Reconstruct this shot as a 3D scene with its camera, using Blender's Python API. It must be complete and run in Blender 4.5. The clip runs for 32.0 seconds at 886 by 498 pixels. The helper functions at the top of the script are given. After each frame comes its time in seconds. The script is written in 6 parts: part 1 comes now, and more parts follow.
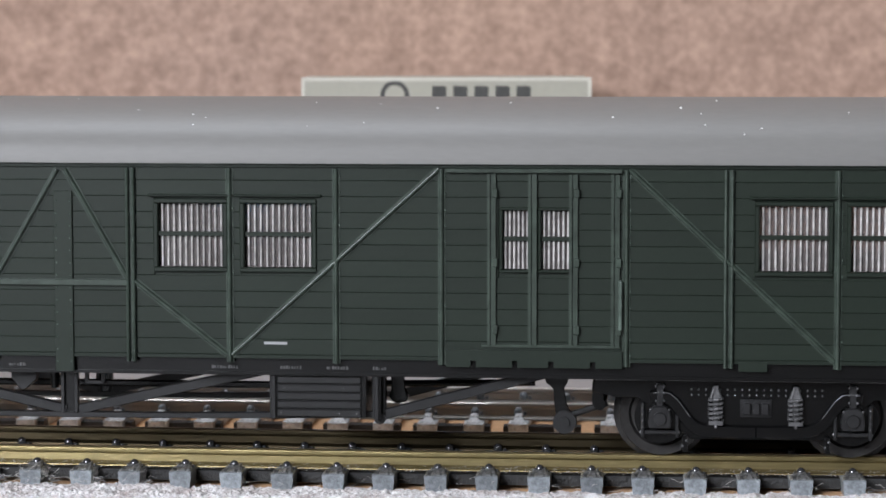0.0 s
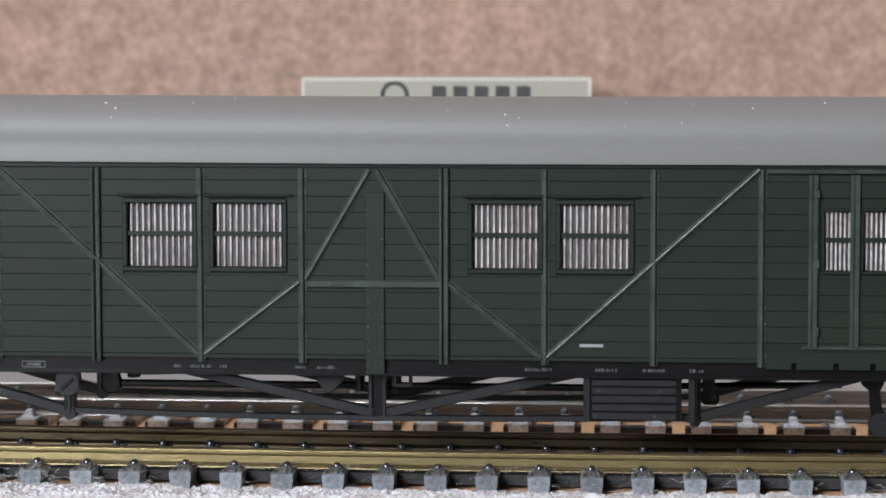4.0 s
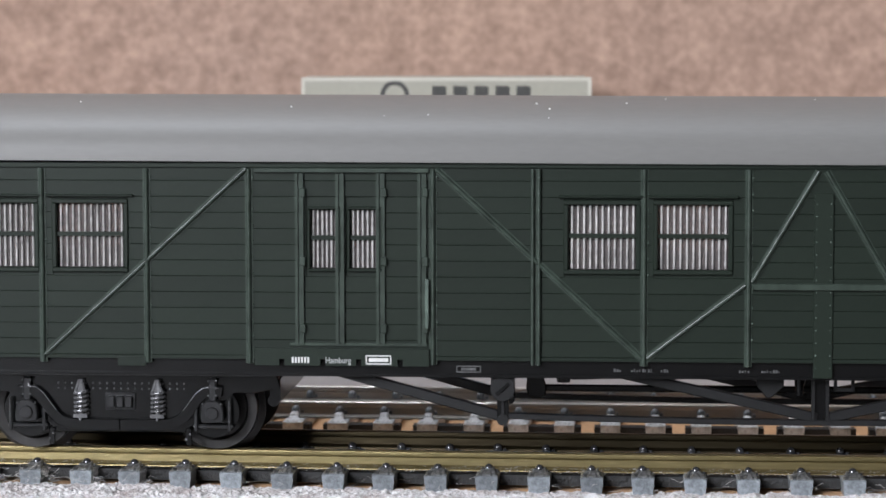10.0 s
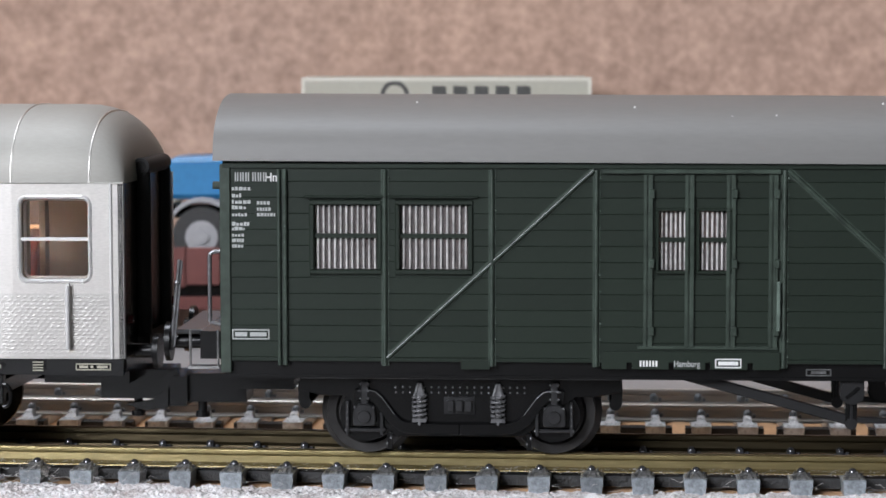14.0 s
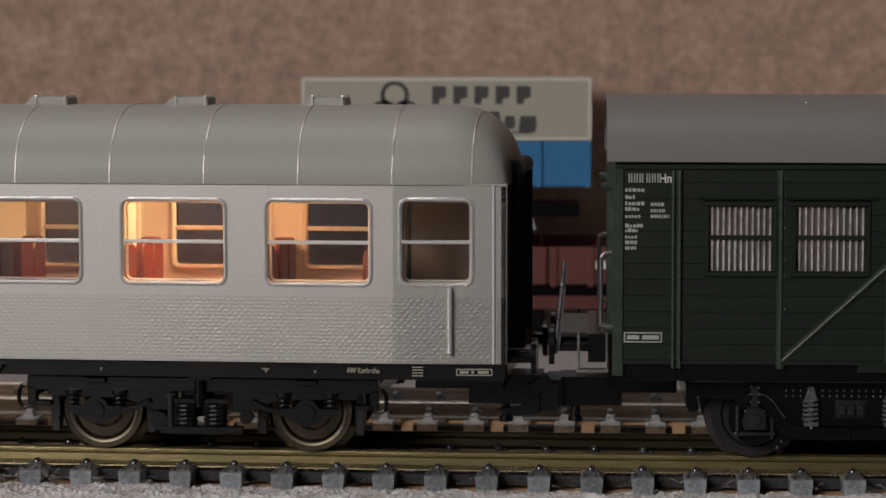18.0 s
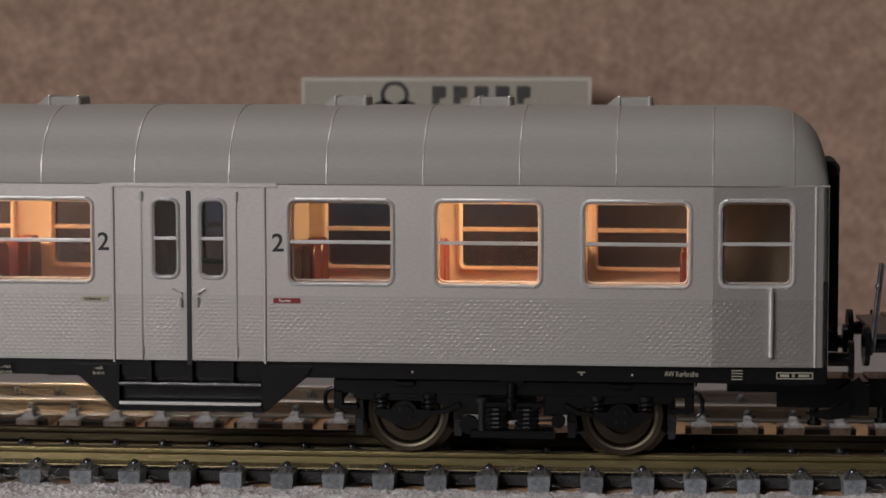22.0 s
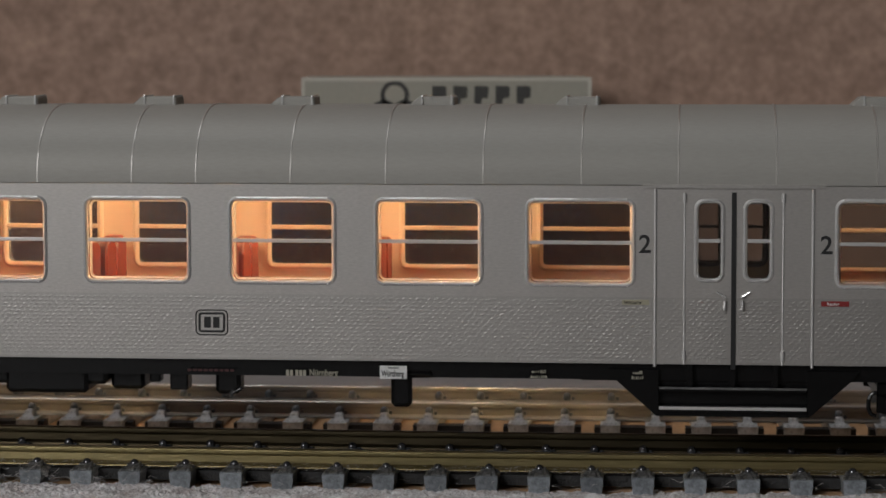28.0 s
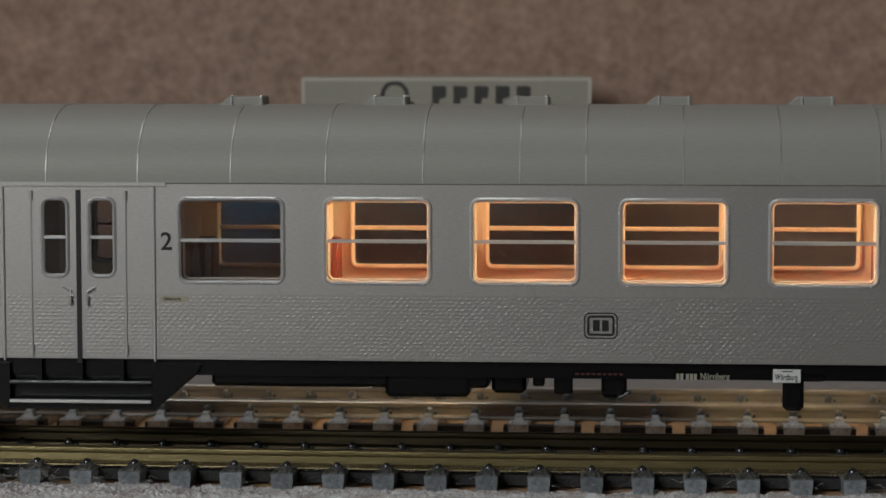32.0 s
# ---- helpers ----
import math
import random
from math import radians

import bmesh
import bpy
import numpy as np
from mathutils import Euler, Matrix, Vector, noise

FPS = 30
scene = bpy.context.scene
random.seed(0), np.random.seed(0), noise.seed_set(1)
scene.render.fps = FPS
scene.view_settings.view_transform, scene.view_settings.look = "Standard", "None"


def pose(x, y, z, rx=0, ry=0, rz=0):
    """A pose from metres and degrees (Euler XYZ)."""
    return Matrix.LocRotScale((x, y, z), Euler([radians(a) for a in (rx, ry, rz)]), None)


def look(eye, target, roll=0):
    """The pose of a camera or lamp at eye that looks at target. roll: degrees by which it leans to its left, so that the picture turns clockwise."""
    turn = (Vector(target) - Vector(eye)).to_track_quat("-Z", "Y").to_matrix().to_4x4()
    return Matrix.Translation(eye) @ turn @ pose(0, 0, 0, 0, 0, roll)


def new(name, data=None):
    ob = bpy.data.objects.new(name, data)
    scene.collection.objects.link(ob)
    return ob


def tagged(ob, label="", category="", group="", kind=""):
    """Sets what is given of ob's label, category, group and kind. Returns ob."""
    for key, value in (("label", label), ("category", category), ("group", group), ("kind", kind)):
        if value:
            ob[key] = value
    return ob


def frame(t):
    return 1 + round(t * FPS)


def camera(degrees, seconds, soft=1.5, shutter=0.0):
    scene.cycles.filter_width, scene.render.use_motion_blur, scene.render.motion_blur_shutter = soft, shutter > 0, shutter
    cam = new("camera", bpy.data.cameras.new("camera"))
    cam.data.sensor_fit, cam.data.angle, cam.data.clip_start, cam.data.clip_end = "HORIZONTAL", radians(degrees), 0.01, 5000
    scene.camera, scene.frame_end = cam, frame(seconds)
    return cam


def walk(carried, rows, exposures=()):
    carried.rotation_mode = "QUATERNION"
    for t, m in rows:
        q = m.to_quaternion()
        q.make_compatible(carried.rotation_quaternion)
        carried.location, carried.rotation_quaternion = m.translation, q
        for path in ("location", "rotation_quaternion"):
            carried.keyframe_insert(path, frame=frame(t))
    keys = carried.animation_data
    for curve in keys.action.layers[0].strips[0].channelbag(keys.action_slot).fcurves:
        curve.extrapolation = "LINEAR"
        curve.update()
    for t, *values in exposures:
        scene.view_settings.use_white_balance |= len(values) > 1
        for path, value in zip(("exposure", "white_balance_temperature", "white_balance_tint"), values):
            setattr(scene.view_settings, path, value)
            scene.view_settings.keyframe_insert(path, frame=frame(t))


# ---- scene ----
# A model railway close-up. Lengths below are in millimetres of the model and are turned into metres by MM.
MM = 0.001

cam = camera(19.687, 32.0, soft=1.6)
cam.data.dof.use_dof, cam.data.dof.focus_distance, cam.data.dof.aperture_fstop = True, 0.328, 70.0
EYE = (0.0, 0.0, 0.05843)
AIM = (0.0, math.cos(0.083274), 0.05843 - math.sin(0.083274))
walk(cam, [(0.0, look(EYE, AIM, -0.075)), (32.0, look(EYE, AIM, -0.075))],
     exposures=[(0.0, 0.0, 6500, 10), (13.5, 0.0, 6500, 10), (15.5, -0.3, 6500, 10), (17.0, -0.75, 6550, 10), (18.0, -1.35, 7400, 13), (19.0, -1.38, 7350, 13), (23.0, -1.6, 7250, 15),
                (28.0, -1.8, 7050, 10), (32.0, -1.85, 6950, 5)])

# ---- light: an overcast day through one large unseen window, plus an added overhead fill ----
world = bpy.data.worlds.new("world")
scene.world = world
world.use_nodes = True
wn = world.node_tree
sky = wn.nodes.new("ShaderNodeTexSky")
sky.sky_type, sky.sun_disc, sky.sun_elevation, sky.sun_rotation = "NISHITA", False, radians(35), radians(250)
wn.links.new(sky.outputs[0], wn.nodes["Background"].inputs[0])
wn.nodes["Background"].inputs[1].default_value = 0.1

SOUTH = -1700.0                       # the wall behind the camera, mm
WINDOW = (-880.0, -320.0, 220.0, 780.0)   # window in the west wall: y from, y to, z from, z to
FILL_OPENING = (-610.0, -50.0, 150.0, 900.0)   # unseen opening added for the overhead fill: x from, x to, y from, y to
CEIL = 1500.0


def area(name, place, aim, w, h, watts, colour):
    data = bpy.data.lights.new(name, "AREA")
    data.shape, data.size, data.size_y, data.energy, data.color = "RECTANGLE", w, h, watts, colour
    ob = new(name, data)
    ob.matrix_world = look(place, aim)
    return ob


area("window_daylight", (-0.60, -0.60, 0.50), (0.0, 0.36, 0.02), 0.52, 0.50, 21.0, (0.945, 0.98, 1.065))
# added fill from above that brightens roofs and far track; not a known source
area("skylight_daylight", (-0.33, 0.525, CEIL * MM - 0.01), (-0.20, 0.52, 0.0), 0.54, 0.72, 16.5, (0.93, 0.98, 1.08))

# ---- materials ----


def mat(name, colour, rough=0.5, metal=0.0, vary=0.12, grain=900.0, blotch=60.0, bump=0.0, bump_scale=2500.0, spec=0.5, stretch=(1, 1, 1),
        alt=None, per_object=0.0):
    """A procedural material with two scales of variation; scales are per metre."""
    m = bpy.data.materials.new(name)
    m.use_nodes = True
    t = m.node_tree
    p = t.nodes["Principled BSDF"]
    p.inputs["Roughness"].default_value, p.inputs["Metallic"].default_value = rough, metal
    p.inputs["Specular IOR Level"].default_value = spec
    co = t.nodes.new("ShaderNodeTexCoord")
    mp = t.nodes.new("ShaderNodeMapping")
    mp.inputs["Scale"].default_value = stretch
    t.links.new(co.outputs["Object"], mp.inputs[0])
    fine, broad = t.nodes.new("ShaderNodeTexNoise"), t.nodes.new("ShaderNodeTexNoise")
    fine.inputs["Scale"].default_value, fine.inputs["Detail"].default_value = grain, 4
    broad.inputs["Scale"].default_value, broad.inputs["Detail"].default_value = blotch, 5
    for n in (fine, broad):
        t.links.new(mp.outputs[0], n.inputs["Vector"])
    mix = t.nodes.new("ShaderNodeMix")
    mix.data_type = "FLOAT"
    mix.inputs[0].default_value = 0.5
    t.links.new(fine.outputs["Fac"], mix.inputs[2])
    t.links.new(broad.outputs["Fac"], mix.inputs[3])
    ramp = t.nodes.new("ShaderNodeValToRGB")
    lo = [max(0, c * (1 - vary)) for c in colour]
    hi = [min(1, c * (1 + vary)) for c in (alt or colour)]
    ramp.color_ramp.elements[0].position, ramp.color_ramp.elements[1].position = 0.32, 0.68
    ramp.color_ramp.elements[0].color, ramp.color_ramp.elements[1].color = (*lo, 1), (*hi, 1)
    t.links.new(mix.outputs[0], ramp.inputs[0])
    out = ramp.outputs[0]
    if per_object:
        info = t.nodes.new("ShaderNodeObjectInfo")
        rng = t.nodes.new("ShaderNodeMapRange")
        rng.inputs[3].default_value, rng.inputs[4].default_value = 1 - per_object, 1 + per_object
        t.links.new(info.outputs["Random"], rng.inputs[0])
        mul = t.nodes.new("ShaderNodeVectorMath")
        mul.operation = "SCALE"
        t.links.new(out, mul.inputs[0])
        t.links.new(rng.outputs[0], mul.inputs["Scale"])
        out = mul.outputs[0]
    t.links.new(out, p.inputs["Base Color"])
    if bump:
        bn, bp = t.nodes.new("ShaderNodeTexNoise"), t.nodes.new("ShaderNodeBump")
        bn.inputs["Scale"].default_value, bn.inputs["Detail"].default_value = bump_scale, 5
        bp.inputs["Strength"].default_value, bp.inputs["Distance"].default_value = bump, 0.0003
        t.links.new(mp.outputs[0], bn.inputs["Vector"])
        t.links.new(bn.outputs["Fac"], bp.inputs["Height"])
        t.links.new(bp.outputs[0], p.inputs["Normal"])
    return m


def glow(name, colour, strength):
    m = bpy.data.materials.new(name)
    m.use_nodes = True
    p = m.node_tree.nodes["Principled BSDF"]
    p.inputs["Base Color"].default_value = (*colour, 1)
    p.inputs["Emission Color"].default_value, p.inputs["Emission Strength"].default_value = (*colour, 1), strength
    return m


def glass(name, colour=(1, 1, 1), rough=0.0, ior=1.45, ripple=0.0, clear=1.0):
    m = bpy.data.materials.new(name)
    m.use_nodes = True
    p = m.node_tree.nodes["Principled BSDF"]
    p.inputs["Base Color"].default_value = (*colour, 1)
    p.inputs["Roughness"].default_value, p.inputs["IOR"].default_value = rough, ior
    p.inputs["Transmission Weight"].default_value = clear
    if ripple:
        t = m.node_tree
        co, n, b = t.nodes.new("ShaderNodeTexCoord"), t.nodes.new("ShaderNodeTexNoise"), t.nodes.new("ShaderNodeBump")
        n.inputs["Scale"].default_value, n.inputs["Detail"].default_value = 1800, 6
        b.inputs["Strength"].default_value, b.inputs["Distance"].default_value = ripple, 0.0002
        t.links.new(co.outputs["Object"], n.inputs["Vector"])
        t.links.new(n.outputs["Fac"], b.inputs["Height"])
        t.links.new(b.outputs[0], p.inputs["Normal"])
    return m


M_BOARD = mat("fibreboard", (0.385, 0.252, 0.192), 0.85, vary=0.17, grain=520, blotch=150, bump=0.5, bump_scale=600, alt=(0.50, 0.34, 0.262), spec=0.25)
M_TABLE = mat("brown_table_board", (0.065, 0.057, 0.05), 0.6, vary=0.15, grain=60, blotch=8, stretch=(0.2, 1, 1), bump=0.1, bump_scale=300)
M_BASE = mat("tan_baseboard", (0.58, 0.36, 0.20), 0.9, vary=0.2, grain=900, blotch=120, bump=0.3, spec=0.2)
M_GREY_SHEET = mat("grey_road_sheet", (0.40, 0.38, 0.37), 0.9, vary=0.12, grain=1500, blotch=90, bump=0.3, spec=0.2)
M_FRONT = mat("torn_pale_paper", (0.58, 0.46, 0.43), 0.95, vary=0.3, grain=2600, blotch=260, bump=1.0, bump_scale=2200, alt=(0.88, 0.81, 0.78), spec=0.2)
M_WALL = mat("room_plaster", (0.20, 0.195, 0.185), 0.9, vary=0.05, grain=40, blotch=4)
M_SLEEPER = mat("grey_sleeper_plastic", (0.205, 0.225, 0.242), 0.34, vary=0.55, grain=2500, blotch=420, bump=0.6, bump_scale=2600, per_object=0.28)
M_SLEEPER_FAR = mat("pale_grey_sleeper", (0.56, 0.575, 0.58), 0.36, vary=0.4, grain=2200, blotch=600, bump=0.8, bump_scale=2400, per_object=0.14)
M_CLIP = mat("dark_steel_clip", (0.17, 0.17, 0.18), 0.18, metal=0.8, vary=0.3)
M_CHAIR = mat("dirty_dark_chair", (0.045, 0.045, 0.045), 0.3, vary=0.8, grain=2500, blotch=700, bump=1.0, bump_scale=2500, alt=(0.13, 0.13, 0.13))
M_FIBRE = mat("pale_fibre", (0.5, 0.48, 0.46), 0.7, vary=0.4)
M_FADED = mat("faded_dark_print", (0.065, 0.065, 0.06), 0.6, vary=0.3, grain=1500, blotch=300)
M_DIM_PRINT = mat("dim_grey_print", (0.075, 0.075, 0.075), 0.6, vary=0.6, grain=4000, blotch=900)
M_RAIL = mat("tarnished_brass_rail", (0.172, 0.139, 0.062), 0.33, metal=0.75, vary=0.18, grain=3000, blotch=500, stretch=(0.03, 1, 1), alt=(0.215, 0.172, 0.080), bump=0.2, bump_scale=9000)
M_RAIL_EDGE = mat("brass_edge_highlight", (0.46, 0.37, 0.20), 0.24, metal=0.9, vary=0.4, grain=900, blotch=120, stretch=(0.15, 1, 1))
# dark brass for the rear rail, with its shaded side put into the colour
M_RAIL_SHADED = mat("shaded_dark_brass_rail", (0.055, 0.042, 0.022), 0.42, metal=0.8, vary=0.35, grain=500, blotch=90, stretch=(0.12, 1, 1), bump=0.25)
M_RAIL_GREY = mat("dull_grey_rail", (0.54, 0.51, 0.465), 0.28, metal=0.6, vary=0.2, grain=500, blotch=90, stretch=(0.12, 1, 1), bump=0.03)
M_WEB = mat("black_track_plastic", (0.020, 0.020, 0.020), 0.6, vary=0.4, bump=0.8)
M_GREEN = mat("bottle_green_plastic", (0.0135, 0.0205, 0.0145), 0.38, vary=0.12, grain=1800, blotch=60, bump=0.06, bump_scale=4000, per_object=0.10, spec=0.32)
# paler than M_GREEN: light wear plus the ribs' highlights put into the colour
M_GREEN_RIB = mat("bottle_green_worn_lit_rib", (0.036, 0.050, 0.039), 0.33, vary=0.5, grain=900, blotch=300, bump=0.05)
M_GREEN_RIVET = mat("bottle_green_pale_rivet", (0.10, 0.13, 0.11), 0.25, vary=0.6, grain=700, blotch=200)
# black parts that catch the light: the highlight is put into a lighter colour
M_BLACK_LIT = mat("black_with_highlight", (0.20, 0.20, 0.205), 0.24, metal=0.6, vary=0.5, grain=1500, blotch=300)
M_BARE = mat("worn_bare_metal", (0.42, 0.42, 0.42), 0.25, metal=0.8, vary=0.5, grain=900, blotch=250)
M_ROOF = mat("matt_grey_roof_plastic", (0.165, 0.160, 0.151), 0.5, vary=0.06, grain=1800, blotch=30, stretch=(0.25, 1, 1), bump=0.06)
M_BLACK = mat("black_plastic", (0.0038, 0.0038, 0.0040), 0.26, vary=0.3, grain=1500, blotch=200, bump=0.05, spec=0.4)
M_SPRING = mat("dull_black_spring", (0.006, 0.006, 0.0065), 0.42, vary=0.3, grain=1800, blotch=300, spec=0.35)
M_BOGIE = mat("black_bogie_plastic", (0.0038, 0.0038, 0.0040), 0.20, vary=0.3, grain=1800, blotch=300, bump=0.04, spec=0.4)
M_TRUSS = mat("dull_dark_grey_plastic", (0.0095, 0.0095, 0.010), 0.42, vary=0.3, grain=1500, blotch=200, bump=0.05, spec=0.45)
M_RUBBER = mat("black_rubber", (0.006, 0.006, 0.006), 0.75, vary=0.2)
M_WHEEL = mat("burnished_dark_wheel", (0.085, 0.066, 0.046), 0.27, metal=0.9, vary=0.2, blotch=300)
M_WHEEL_BLACK = mat("blackened_wheel", (0.045, 0.043, 0.042), 0.34, metal=0.6, vary=0.3, blotch=300)
M_BRASS = mat("bright_brass_tyre", (0.19, 0.165, 0.125), 0.34, metal=1.0, vary=0.15)
M_SILVER = mat("silver_metallic_paint", (0.505, 0.485, 0.458), 0.46, metal=0.95, vary=0.12, grain=5000, blotch=25, stretch=(0.3, 1, 1), bump=0.07, bump_scale=7000)
M_SILVER_ROOF = mat("silver_grey_roof_paint", (0.345, 0.335, 0.305), 0.58, metal=0.2, vary=0.06, grain=4000, blotch=40, stretch=(0.25, 1, 1), bump=0.10)
M_CHROME = mat("bright_silver_trim", (0.96, 0.95, 0.93), 0.14, metal=0.55, vary=0.04, spec=0.9)
M_FAINT_RED = mat("faint_red_print", (0.06, 0.012, 0.012), 0.5, vary=0.2)
M_SILVER_LOW = mat("embossed_silver_foil", (0.45, 0.432, 0.408), 0.46, metal=0.95, vary=0.12, grain=5000, blotch=25, bump=0.08, bump_scale=7000)
M_WHITE = mat("white_print", (0.75, 0.75, 0.73), 0.6, vary=0.15, grain=4000)
M_PRINT = mat("black_print", (0.012, 0.012, 0.012), 0.5, vary=0.1)
M_PALE_PRINT = mat("pale_yellow_print", (0.36, 0.34, 0.27), 0.6, vary=0.3, grain=4000)
M_RED_PRINT = mat("dark_red_print", (0.25, 0.02, 0.02), 0.5, vary=0.1)
M_CREAM = mat("cream_interior_plastic", (0.84, 0.71, 0.57), 0.35, vary=0.08, blotch=80)
M_SEAT = mat("red_seat_plastic", (0.135, 0.015, 0.007), 0.38, vary=0.15, blotch=200)
M_DARKIN = mat("brown_vestibule_plastic", (0.27, 0.22, 0.16), 0.5, vary=0.12)
M_FARPANE = glass("dusty_far_window_plastic", (0.60, 0.57, 0.54), 0.08, ripple=0.6)
M_FROST = glass("moulded_window_plastic", (0.42, 0.375, 0.365), 0.10, ripple=0.15, clear=0.84)
M_RIM = glass("frosted_window_rim", (1.0, 0.95, 0.90), 0.45, clear=0.8)
M_SOFT_PRINT = mat("soft_white_print", (0.40, 0.41, 0.40), 0.6, vary=0.35, grain=4000)
M_TINT = glass("smoky_window_plastic", (0.80, 0.77, 0.74), 0.03)
M_RIDGE = mat("pale_glass_ridge", (0.46, 0.44, 0.43), 0.2, vary=0.5, grain=1200, blotch=150)
M_AXLE = mat("dull_black_casting", (0.026, 0.026, 0.027), 0.28, metal=0.2, vary=0.4, grain=1200, blotch=300, bump=0.1)
M_LAMP = glow("warm_bulb", (1.0, 0.70, 0.405), 5200.0)
M_BLUE = mat("sky_blue_plastic", (0.035, 0.20, 0.42), 0.35, vary=0.1, blotch=80)
M_TARP = mat("cream_tarpaulin_plastic", (0.43, 0.415, 0.345), 0.5, vary=0.06, blotch=60)
M_YELLOW_PRINT = mat("dull_pale_yellow_print", (0.42, 0.39, 0.28), 0.5, vary=0.06)
M_TARP_EDGE = mat("pale_cream_edge", (0.64, 0.62, 0.54), 0.5, vary=0.05)
M_OXIDE = mat("oxide_red_plastic", (0.15, 0.045, 0.038), 0.5, vary=0.15, blotch=150)
M_TYRE = mat("dark_rubber_tyre", (0.03, 0.03, 0.03), 0.6, vary=0.2)
M_GREY_PLASTIC = mat("light_grey_plastic", (0.33, 0.33, 0.34), 0.5, vary=0.12)
M_TAIL = mat("dark_red_tail_lens", (0.04, 0.006, 0.006), 0.15)

# ---- mesh helpers ----


def tmp():
    return bmesh.new()


def box(bm, x0, x1, y0, y1, z0, z1):
    v = [bm.verts.new((x * MM, y * MM, z * MM)) for x in (x0, x1) for y in (y0, y1) for z in (z0, z1)]
    for f in ((0, 1, 3, 2), (4, 6, 7, 5), (0, 4, 5, 1), (2, 3, 7, 6), (0, 2, 6, 4), (1, 5, 7, 3)):
        bm.faces.new([v[i] for i in f])
    return bm


def prism(bm, pts, a, b, axis="y"):
    """A closed outline, given in the two other axes, drawn out from a to b along axis."""
    def at(p, d):
        q = {"y": (p[0], d, p[1]), "x": (d, p[0], p[1]), "z": (p[0], p[1], d)}[axis]
        return bm.verts.new([c * MM for c in q])
    lo, hi = [at(p, a) for p in pts], [at(p, b) for p in pts]
    n = len(pts)
    bm.faces.new(lo)
    bm.faces.new(hi[::-1])
    for i in range(n):
        bm.faces.new((lo[i], hi[i], hi[(i + 1) % n], lo[(i + 1) % n]))
    return bm


def rod(bm, p, q, r, n=10, r2=None):
    p, q = Vector(p) * MM, Vector(q) * MM
    d = q - p
    turn = d.to_track_quat("Z", "Y").to_matrix().to_4x4()
    bmesh.ops.create_cone(bm, cap_ends=True, segments=n, radius1=r * MM, radius2=(r if r2 is None else r2) * MM, depth=d.length,
                          matrix=Matrix.Translation((p + q) / 2) @ turn)
    return bm


def strip(bm, p, q, wide, y0, y1):
    """A flat bar on a side, from p to q (x, z), wide across, between the depths y0 and y1."""
    d = Vector((q[0] - p[0], q[1] - p[1])).normalized()
    n = Vector((-d.y, d.x)) * wide / 2
    return prism(bm, [(p[0] + n.x, p[1] + n.y), (p[0] - n.x, p[1] - n.y), (q[0] - n.x, q[1] - n.y), (q[0] + n.x, q[1] + n.y)], y0, y1)


def bent(bm, pts, wide, y0, y1):
    """A flat bar that follows a bent line of (x, z), wide across, between the depths y0 and y1."""
    rows = []
    for i, (x, z) in enumerate(pts):
        a, b = pts[max(0, i - 1)], pts[min(len(pts) - 1, i + 1)]
        d = Vector((b[0] - a[0], b[1] - a[1])).normalized() * wide / 2
        rows.append([bm.verts.new((u * MM, y * MM, v * MM)) for u, v, y in ((x - d.y, z + d.x, y0), (x + d.y, z - d.x, y0), (x + d.y, z - d.x, y1), (x - d.y, z + d.x, y1))])
    for p, q in zip(rows, rows[1:]):
        for j in range(4):
            bm.faces.new((p[j], p[(j + 1) % 4], q[(j + 1) % 4], q[j]))
    bm.faces.new(rows[0])
    bm.faces.new(rows[-1][::-1])
    return bm


def ball(bm, c, r, seg=8):
    bmesh.ops.create_uvsphere(bm, u_segments=seg, v_segments=max(4, seg - 2), radius=r * MM, matrix=Matrix.Translation(Vector(c) * MM))
    return bm


def rounded(x0, x1, z0, z1, r, n=5):
    pts = []
    for cx, cz, a0 in ((x1 - r, z1 - r, 0), (x0 + r, z1 - r, 90), (x0 + r, z0 + r, 180), (x1 - r, z0 + r, 270)):
        for i in range(n + 1):
            a = radians(a0 + 90 * i / n)
            pts.append((cx + r * math.cos(a), cz + r * math.sin(a)))
    return pts


def ring(bm, x0, x1, z0, z1, r, wide, y0, y1, n=5):
    """A rounded rectangular frame, wide across, between the depths y0 (front) and y1."""
    out, inn = rounded(x0, x1, z0, z1, r, n), rounded(x0 + wide, x1 - wide, z0 + wide, z1 - wide, max(r - wide, 0.1), n)
    k = len(out)
    mid = y0 + (y1 - y0) * 0.45
    rows = []
    prof = [(out, y1)]
    for t in (0.0, 0.1, 0.27, 0.5, 0.73, 0.9, 1.0):
        prof.append(([(a[0] * (1 - t) + b[0] * t, a[1] * (1 - t) + b[1] * t) for a, b in zip(out, inn)], y0 + (mid - y0) * (1 - math.sin(math.pi * t))))
    for pts, y in prof + [(inn, y1)]:
        rows.append([bm.verts.new((p[0] * MM, y * MM, p[1] * MM)) for p in pts])
    for i in range(len(rows)):
        a, b = rows[i], rows[(i + 1) % len(rows)]
        for j in range(k):
            bm.faces.new((a[j], a[(j + 1) % k], b[(j + 1) % k], b[j]))
    return bm


